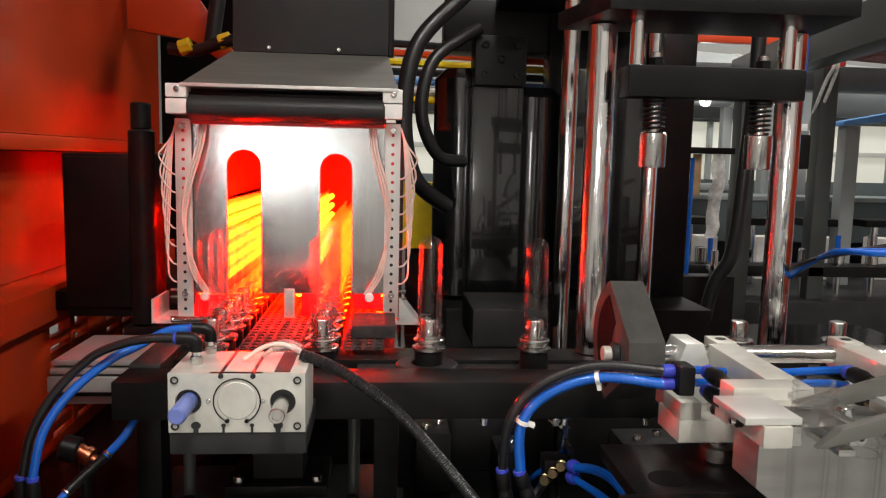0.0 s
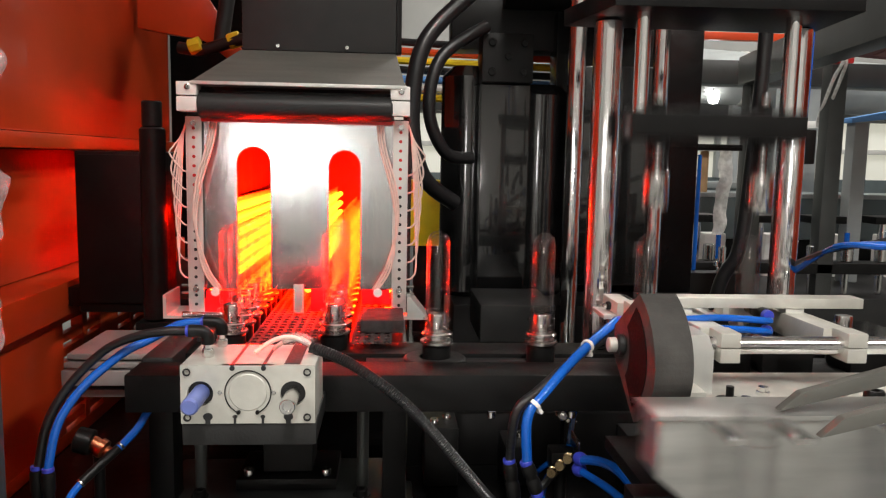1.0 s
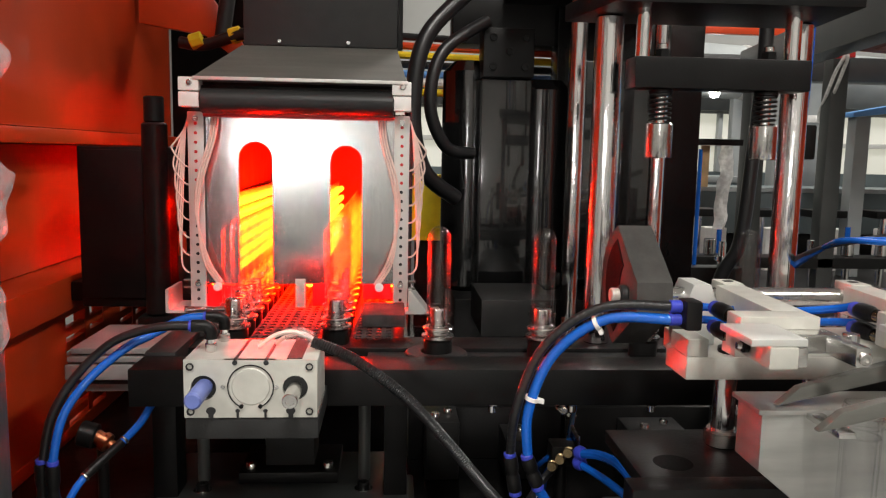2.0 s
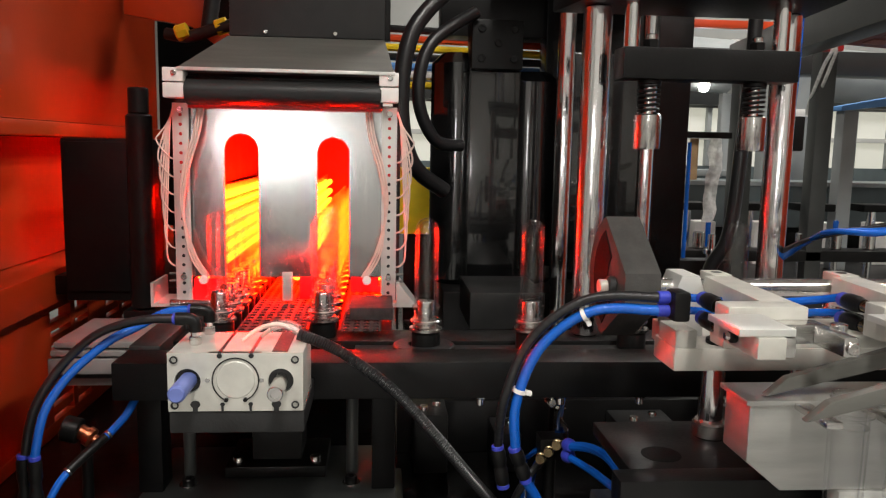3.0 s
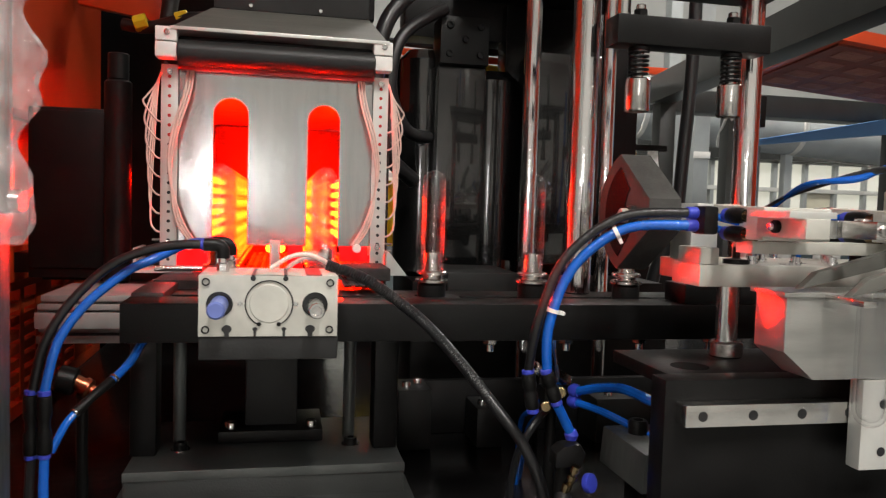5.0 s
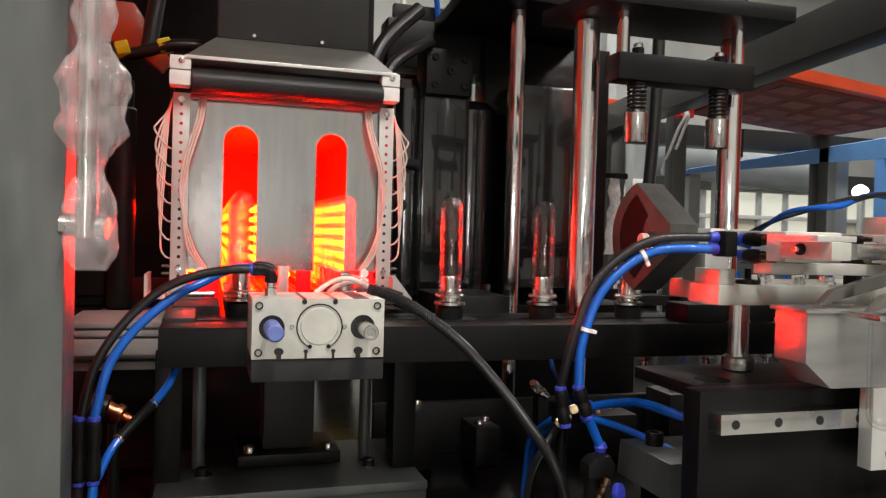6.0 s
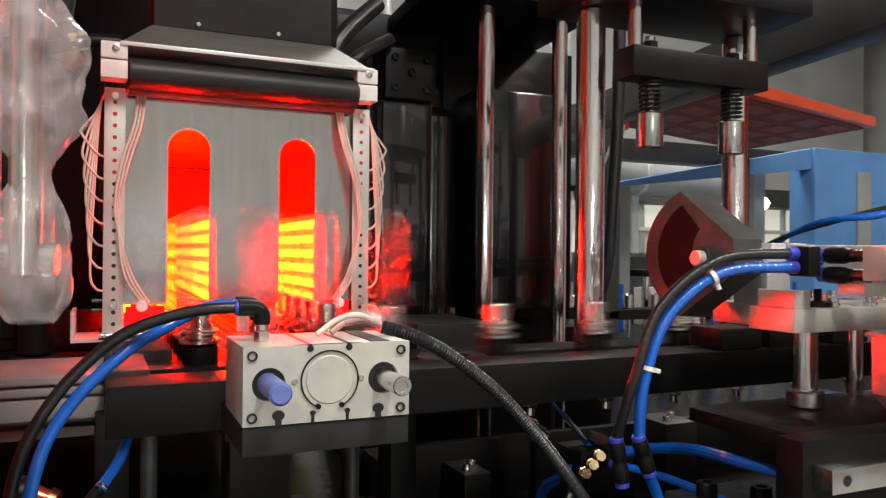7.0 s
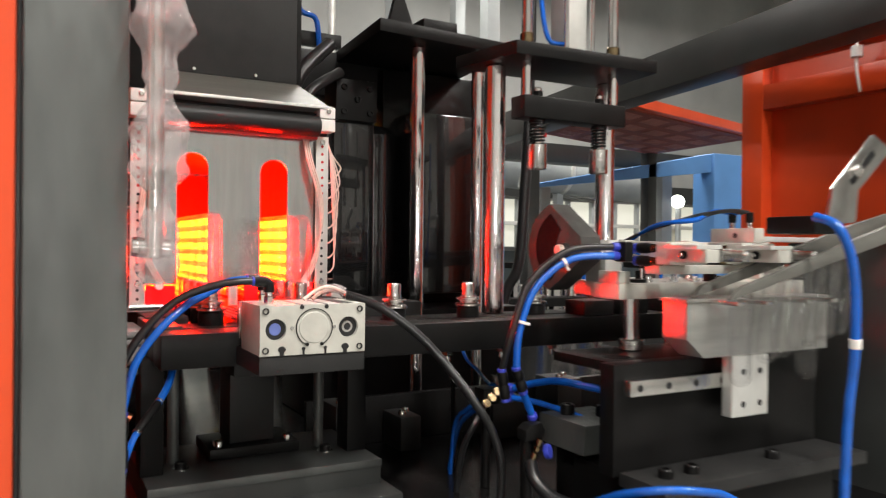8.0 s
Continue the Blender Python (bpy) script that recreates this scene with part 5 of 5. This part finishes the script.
    part("hood", B(1.05, 3.2, 2.6, 3.0, 0.86, 1.06, 0.01), TEAL, m, "teal grey hood panel")
    part("hood_rim", B(1.05, 3.2, 2.585, 2.5995, 1.045, 1.065, 0.002), GREYM, m)
    part("hood_leg", B(1.06, 3.18, 2.65, 2.9, 0.7205, 0.8595, 0.004), BLACK, m)
    part("rail", B(1.0, 3.2, 1.95, 2.05, 0.8, 0.84, 0.004), BLACK, m)
    for x in np.arange(1.08, 3.1, 0.13):
        part("post", R((x, 2.0, 0.72), (x, 2.0, 0.8), 0.012, 10), STEEL, m)
        part("chuck", R((x, 2.0, 0.841), (x, 2.0, 0.9), 0.022, 14), STEEL, m)
    for x in np.arange(1.15, 3.1, 0.26):
        part("ram", R((x, 2.3, 0.72), (x, 2.3, 0.96), 0.018, 12), CHROME, m)
        part("ram_head", B(x - 0.07, x + 0.07, 2.24, 2.36, 0.9605, 0.99, 0.004), BLACK, m)
        part("blue_tube", R((x + 0.05, 2.2, 0.72), (x + 0.05, 2.2, 0.93), 0.01, 10), HOSE, m)
        part("carton", B(x + 0.09, x + 0.18, 2.42, 2.5, 0.7205, 0.9, 0.004), WHITEP, m)
    for x in (1.1, 3.1):
        part("upright", B(x - 0.04, x + 0.04, 2.5, 2.58, 0.7205, 1.9, 0.004), GREYM, m)
    part("top_beam", B(0.9, 3.3, 2.48, 2.6, 1.52, 1.62, 0.006), GUN, m)
    w = thing("window_wall", (4.0, 6.0, 0), "long band of cream lit windows in the far wall", "window", kind="structure")
    part("wall_panel", B(-1.0, 8.5, 6.0, 6.1, 0.0, 1.07, 0), TEAL, w)
    part("wall_panel_upper", B(-1.0, 8.5, 6.0, 6.1, 1.58, 4.39, 0), FARWALL, w)
    part("lintel", B(-1.0, 8.5, 5.9, 5.999, 1.6, 1.8, 0.004), GUN, w)
    for i in range(27):
        x = -1.0 + 0.34 * i
        part("mullion", B(x - 0.02, x + 0.02, 5.98, 6.08, 1.07, 1.58, 0.004), GREYM, w)
        part("pane", B(x + 0.021, x + 0.319, 6.03, 6.04, 1.07, 1.3, 0), CREAM if i % 4 == 2 else WINDOWG, w)
        part("pane", B(x + 0.021, x + 0.319, 6.03, 6.04, 1.34, 1.58, 0), WINDOWG, w)
    part("transom", B(-1.0, 8.5, 5.97, 6.09, 1.3, 1.34, 0.004), WALLM, w)
    # ducts, columns and clutter of the hall between the machines
    g = thing("ventilation_duct", (2.2, 4.2, 1.7), "thick grey ventilation duct on brackets across the hall", "duct")
    part("duct", R((0.8, 4.2, 1.82), (4.6, 4.2, 1.62), 0.17, 28, 0.01), GREYM, g)
    for x in (1.2, 2.4, 3.6):
        part("band", R((x, 4.2, 1.82 - 0.0526 * (x - 0.8)), (x + 0.05, 4.2, 1.817 - 0.0526 * (x - 0.8)), 0.176, 28), ALU, g)
        part("duct_leg", B(x - 0.03, x + 0.03, 4.17, 4.23, 0, 1.6, 0.004), GREYM, g)
    for x, y in ((1.75, 3.4), (2.55, 3.6), (3.1, 5.0)):
        part_at = thing("hall_column", (x, y, 0), "grey painted steel hall column", "column", "hall columns", "structure")
        part("shaft", B(x - 0.05, x + 0.05, y - 0.05, y + 0.05, 0, 3.9, 0.006), GREYM, part_at)
        part("clip", B(x - 0.055, x + 0.055, y - 0.056, y - 0.0505, 1.4, 1.44, 0.001), WHITEP, part_at)
    ob = thing("crane_beam", (1.9, 3.3, 1.8), "slim orange beam across the hall on grey posts", "beam")
    part("beam", B(1.3, 2.3, 3.28, 3.33, 1.83, 1.87, 0.004), ORANGE, ob)
    for x in (1.32, 2.25):
        part("post", B(x, x + 0.04, 3.335, 3.375, 0, 1.86, 0.003), GREYM, ob)
    q = thing("dark_cabinet", (1.7, 3.2, 0), "dark teal grey control cabinet beside the neighbouring line", "cabinet")
    part("body", B(1.35, 1.95, 3.05, 3.3, 0, 1.1, 0.01), TEAL, q)
    part("rim", B(1.35, 1.95, 3.04, 3.0495, 1.07, 1.1, 0.002), GREYM, q)
    pz = thing("plastic_strip", (0.98, 1.1, 1.2), "crumpled strip of clear plastic sheeting hanging by a tube", "plastic sheet")
    bm = bmesh.new()
    cols = []
    for i in range(26):
        z = 1.02 + 0.2 * i / 25
        wob = 0.012 * noise.noise((z * 14, 1.3, 0))
        cols.append([bm.verts.new((0.975 + wob + 0.011 * (k - 1.5) + 0.004 * noise.noise((k * 2.1, z * 40, 4)), 1.1 + 0.012 * noise.noise((k * 1.7, z * 35, 9)), z)) for k in range(4)])
    for a, b2 in zip(cols, cols[1:]):
        for k in range(3):
            bm.faces.new((a[k], a[k + 1], b2[k + 1], b2[k]))
    part("sheet", bm, CLOUDY, pz)
    part("tan_strip", B(0.928, 0.948, 1.121, 1.127, 1.1205, 1.2195, 0.001), TAN, pz, "tan cardboard strip")
    part("chrome_stub", lathe(bmesh.new(), [(0, 0), (0.012, 0), (0.012, 0.012), (0.018, 0.014), (0.018, 0.024), (0.009, 0.026), (0.009, 0.06), (0, 0.06)], (0.985, 1.1, 0.93), (0, 0, 1), 16), CHROME, pz)
    part("stub_base", B(0.9, 1.03, 1.08, 1.13, 0.7053, 0.9295, 0.003), BLACK, pz)
    part("blue_tube", R((0.925, 1.12, 0.93), (0.925, 1.12, 1.21), 0.005, 10), HOSE, pz)
    part("hook_rail", B(0.9, 1.02, 1.1, 1.12, 1.22, 1.235, 0.002), BLACK, pz)
    part("rail_bracket", B(0.79, 0.9, 1.1, 1.12, 1.2205, 1.2345, 0.001), BLACK, pz)
    cd = thing("cable_sleeve", (1.7, 1.9, 1.4), "clear sleeve of pale wires hanging from the guard door corner", "cable")
    for k in range(2):
        part("wire", H([(1.685, 1.84, 1.578), (1.674 + 0.012 * k, 1.81, 1.533), (1.684 + 0.024 * k, 1.87, 1.488), (1.71 + 0.024 * k, 1.96, 1.42), (1.735 + 0.015 * k, 2.04, 1.36), (1.74, 2.05, 1.33)], 0.006, 8), CLOUDY, cd)
    part("clip", B(1.66, 1.72, 1.82, 1.86, 1.53, 1.5775, 0.004), REDP, cd, "red clip")
    # globe and cord added for a bright spot in the background
    pl = thing("bright_globe", (2.19, 4.12, 1.6), "small bright globe on a cord below the duct", "lamp")
    part("bulb", lathe(bmesh.new(), [(0, -0.04), (0.025, -0.032), (0.036, 0), (0.025, 0.032), (0, 0.04)], (2.19, 4.05, 1.6), (0, 0, 1), 16), LAMPG, pl, "glowing globe")
    part("cord", R((2.19, 4.05, 1.64), (2.19, 4.1, 1.72), 0.006, 8), RUBBER, pl)
    # chute with hanging preforms
    s = thing("preform_chute", (0.75, -0.1, 1.0), "sloping steel chute feeding hanging clear preforms", "chute")
    for y in (-0.15, -0.205):
        part("chute_rail", P([(0.474, 1.008), (0.775, 1.078), (1.05, 1.14), (1.05, 1.16), (0.775, 1.1), (0.49, 1.022)], y - 0.004, y + 0.004, "y", 0.001), HOOD, s)
    part("chute_bracket", P([(0.63, 1.095), (0.64, 1.14), (0.72, 1.212), (0.748, 1.2), (0.752, 1.19), (0.69, 1.14), (0.685, 1.1)], -0.216, -0.211, "y", 0.001), STEEL, s)
    part("plate_slot", P([(0.672, 1.152), (0.678, 1.146), (0.722, 1.186), (0.716, 1.192)], -0.2168, -0.2161, "y"), RUBBER, s)
    part("plate_bolt", hexbolt(bmesh.new(), (0.684, -0.2162, 1.163), (0, -1, 0), 0.008, 0.006), STEEL, s)
    part("chute_clamp", B(0.615, 0.665, -0.21, -0.14, 1.085, 1.107, 0.003), BLACK, s, "black clamp")
    part("gate_cylinder", B(0.73, 0.752, -0.03, 0.052, 1.075, 1.097, 0.0015), ANOD, s, "pale gate cylinder")
    part("gate_bracket", B(0.7525, 0.9, -0.02, 0.04, 1.077, 1.085, 0.001), ALU, s)
    part("gate_port", R((0.7299, 0.005, 1.086), (0.7295, 0.005, 1.086), 0.004, 14), RUBBER, s)
    for y in (-0.012, 0.02):
        part("gate_fitting", R((0.741, y, 1.097), (0.741, y, 1.106), 0.004, 10), STEEL, s)
        part("gate_elbow", R((0.741, y, 1.106), (0.741, y, 1.121), 0.006, 12), BLACK, s)
    part("support_leg", B(0.9, 0.93, -0.2, 0.04, 0.0, 1.0765, 0.002), GUN, s)
    for k in range(4):
        part("sensor_cable", H([(0.741, -0.012 + 0.011 * k, 1.12), (0.728, 0.01 + 0.012 * k, 1.124), (0.705 - 0.004 * k, 0.05, 1.118 - 0.003 * k), (0.69 - 0.006 * k, 0.1, 1.105), (0.685, 0.16, 1.09), (0.7, 0.26, 1.06 - 0.004 * k)], 0.0032, 8), RUBBER if k < 2 else HOSE, s)
    h = thing("feed_hose", (0.75, -0.25, 0.9), "thick blue air hose beside the chute", "hose")
    part("hose", H([(0.6, -0.22, 1.105), (0.602, -0.25, 1.09), (0.622, -0.255, 1.04), (0.634, -0.25, 0.95), (0.636, -0.24, 0.85), (0.64, -0.23, 0.6)], 0.0056, 12), HOSE, h)
    part("ferrule", R((0.6335, -0.2505, 0.962), (0.6345, -0.25, 0.95), 0.0068, 12), WHITEP, h, "white plastic ferrule")
    # yellow cover and wiring behind the oven
    y = thing("yellow_cover", (0.3, 1.45, 1.0), "yellow sheet metal cover behind the oven", "cover")
    part("cover", B(0.215, 0.38, 1.4, 1.48, 0.95, 1.13, 0.004), YELLOW, y)
    part("cover_stand", B(0.25, 0.35, 1.42, 1.46, 0.7055, 0.9495, 0.002), BLACK, y)
    k = thing("cable_bundle", (0.25, 1.2, 1.4), "coloured cable bundle behind the oven duct", "cable")
    for i, mt in enumerate((YELLOW, WHITEP, BLUEP, RUBBER, YELLOW, ORANGE, RUBBER)):
        part("cable", H([(0.16, 1.16, 1.33 + 0.022 * i), (0.25, 1.15, 1.33 + 0.021 * i), (0.6, 1.18, 1.33 + 0.02 * i)], 0.009, 8), mt, k)


background()
for k in range(6):
    q = copy_thing(PRE, pose(0.59 + 0.027 * k, -0.178, 1.066 + 0.0055 * k, 180, 9, 0))
    q["label"] = "clear plastic bottle preform hanging by its neck in the chute"


# ---- what moves ----
def motions():
    still = lambda ob: ob.matrix_basis.copy()
    # guide rods and push plate of the cylinder
    stroke = ((0, 0), (0.48, 0), (0.6, 1), (0.88, 1), (1.0, 0), (4.05, 0), (4.2, 1), (4.48, 1), (4.6, 0), (7.66, 0), (7.8, 0.35), (7.92, 1), (8, 1))
    for ob in CYL_RODS:
        x, y, z = ob.location
        out = -0.044
        walk(ob, [(t, pose(x, y + (out * (1 - s) if ob.name.startswith(("capped", "guide")) else 0.02 * s) - (0.001 * s if ob.name.startswith(("capped", "guide")) else 0), z)) for t, s in stroke])
    # chain: pushes into the oven and sidesteps along the rail
    push = ((0.48, 0.62), (4.07, 4.22), (7.76, 7.94))
    step = ((3.22, 3.46), (6.82, 7.08))
    P_Y = 0.0505

    def chain_rows(first, y0, begin=None):
        """first: place along the rail; y0: start depth; begin: rows before it joins the chain."""
        n, y = first, y0
        rows = [(0.0, (n, y))]
        events = sorted([(a, b, "push") for a, b in push] + [(a, b, "step") for a, b in step])
        for a, b, kind in events:
            if kind == "push" and n <= 2:
                ny, nn = y + P_Y, n
            elif kind == "step" and not (n <= 2 and y > 0.2):
                ny, nn = y, n - 2
            else:
                continue
            rows += [(a, (n, y)), (b, (nn, ny))]
            n, y = nn, ny
        rows.append((8.0, (n, y)))
        return rows

    def key_chain(ob, first, y0, skip=0.0, lead=()):
        rows = [(t, pose(pos_x(n), y, Z0)) for t, (n, y) in chain_rows(first, y0) if t >= skip]
        walk(ob, list(lead) + rows)

    # vertical travel of the loader table and turn of its arm
    lift = ((0, -0.043), (0.04, -0.041), (0.13, -0.004), (0.18, 0), (0.5, 0), (0.62, -0.022), (0.74, -0.042), (1.02, -0.042), (1.12, -0.02), (1.22, 0), (8, 0))
    turn = ((0, 180), (0.28, 180), (0.34, 150), (0.4, 96), (0.45, 30), (0.485, 2), (0.5, 0), (1.3, 0), (1.345, 20), (1.395, 78), (1.44, 128), (1.48, 168), (1.52, 178), (1.57, 180), (8, 180))

    def level(table, t):
        for (a, u), (b, v) in zip(table, table[1:]):
            if t <= b:
                return u + (v - u) * (t - a) / (b - a)
        return table[-1][1]

    times = sorted({t for t, _ in lift} | {t for t, _ in turn})
    walk(TABLE, [(t, pose(TABLE.location.x, TABLE.location.y, TABLE.location.z + h)) for t, h in lift])
    walk(FLIP, [(t, pose(FLIP.location.x, AXIS_Y, AXIS_Z + level(lift, t), level(turn, t))) for t in times])
    drop = -0.042
    for (pair, k), (man, pre) in PAIRS.items():
        first = {"a": 1, "b": 3, "c": 5, "d": 7, "e": 9}[pair] + k
        key_chain(man, first, 0.181)
        if pre is None:
            continue
        if pair != "c":
            key_chain(pre, first, 0.181)
            continue
        lead = []
        axis = Matrix.Translation((0, AXIS_Y, AXIS_Z + drop))
        for t in [t for t in times if t <= 0.75]:
            spin = pose(0, 0, 0, level(turn, t))
            lead.append((t, Matrix.Translation((0, 0, level(lift, t) - drop)) @ axis @ spin @ axis.inverted() @ pose(pos_x(first), 0.181, Z0)))
        key_chain(pre, first, 0.181, 0.8, lead)
    for man, pre, k, j in QUEUE:
        for ob in (man, pre):
            key_chain(ob, 1 + k, 0.232 + P_Y * j)
    # spring press
    bar = PRESS_BAR.location.copy()
    walk(PRESS_BAR, [(t, pose(bar.x, bar.y, bar.z + d)) for t, d in ((0, 0), (0.68, 0), (0.74, -0.03), (0.8, -0.088), (0.86, -0.1), (0.91, -0.1), (1.0, -0.053), (1.08, -0.004), (1.12, 0), (8, 0))])
    # tray slides under the raised arm and back
    tx = ((0, 0), (0.38, 0), (0.46, -0.04), (0.54, -0.13), (0.6, -0.138), (0.86, -0.136), (0.92, -0.12), (1.0, -0.078), (1.1, -0.045), (1.2, -0.018), (1.3, 0), (8, 0))
    o = TRAY.location.copy()
    walk(TRAY, [(t, pose(o.x + d, o.y, o.z)) for t, d in tx])
    for ob in LOAD:
        m = still(ob)
        walk(ob, [(t, Matrix.Translation((d, 0, 0)) @ m) for t, d in tx])
    # hose links follow the arm
    for root, links, kind in HOSE_LINKS:
        off = 0.0 if kind == "blue" else 1.0
        start = Vector((0.3127 - 0.0142 * off, -0.022 + 0.011 * off, 0.917 - 0.003 * off))
        keyed = [[] for _ in links]
        for t in sorted(set(times) | {0.25, 0.43, 0.9, 1.43}):
            a = radians(level(turn, t))
            zc = AXIS_Z + level(lift, t)
            ly, lz = 0.073, 0.0065 if kind == 'blue' else -0.0045
            end = Vector((0.418, AXIS_Y + ly * math.cos(a) - lz * math.sin(a), zc + ly * math.sin(a) + lz * math.cos(a)))
            a1 = Vector((0.3105 - 0.011 * off, -0.03 - 0.002 * off, 0.962 + 0.004 * off))
            span = end - a1
            flat = 0.5 + 0.5 * math.cos(a)
            pts = smooth_line([start, a1, a1 + Vector((0.18 * span.x, 0.12 * span.y, (0.56 - 0.24 * flat) * span.z)), a1 + Vector((0.55 * span.x, 0.5 * span.y, (0.9 - 0.26 * flat) * span.z + 0.004)), end], 12)
            lens = [0.0]
            for p, q in zip(pts, pts[1:]):
                lens.append(lens[-1] + (q - p).length)
            total = lens[-1]

            def along(s):
                s = min(max(s, 0), total)
                for i in range(len(pts) - 1):
                    if s <= lens[i + 1]:
                        return pts[i].lerp(pts[i + 1], (s - lens[i]) / max(lens[i + 1] - lens[i], 1e-9))
                return pts[-1]

            for i, rows in enumerate(keyed):
                s = total * i / len(links)
                p, q = along(s), along(s + total / len(links))
                d = (q - p).normalized()
                turn_q = Vector((1, 0, 0)).rotation_difference(d).to_matrix().to_4x4()
                rows.append((t, Matrix.Translation(p - ORIGIN[root]) @ turn_q))
        for ob, rows in zip(links, keyed):
            walk(ob, rows)


motions()
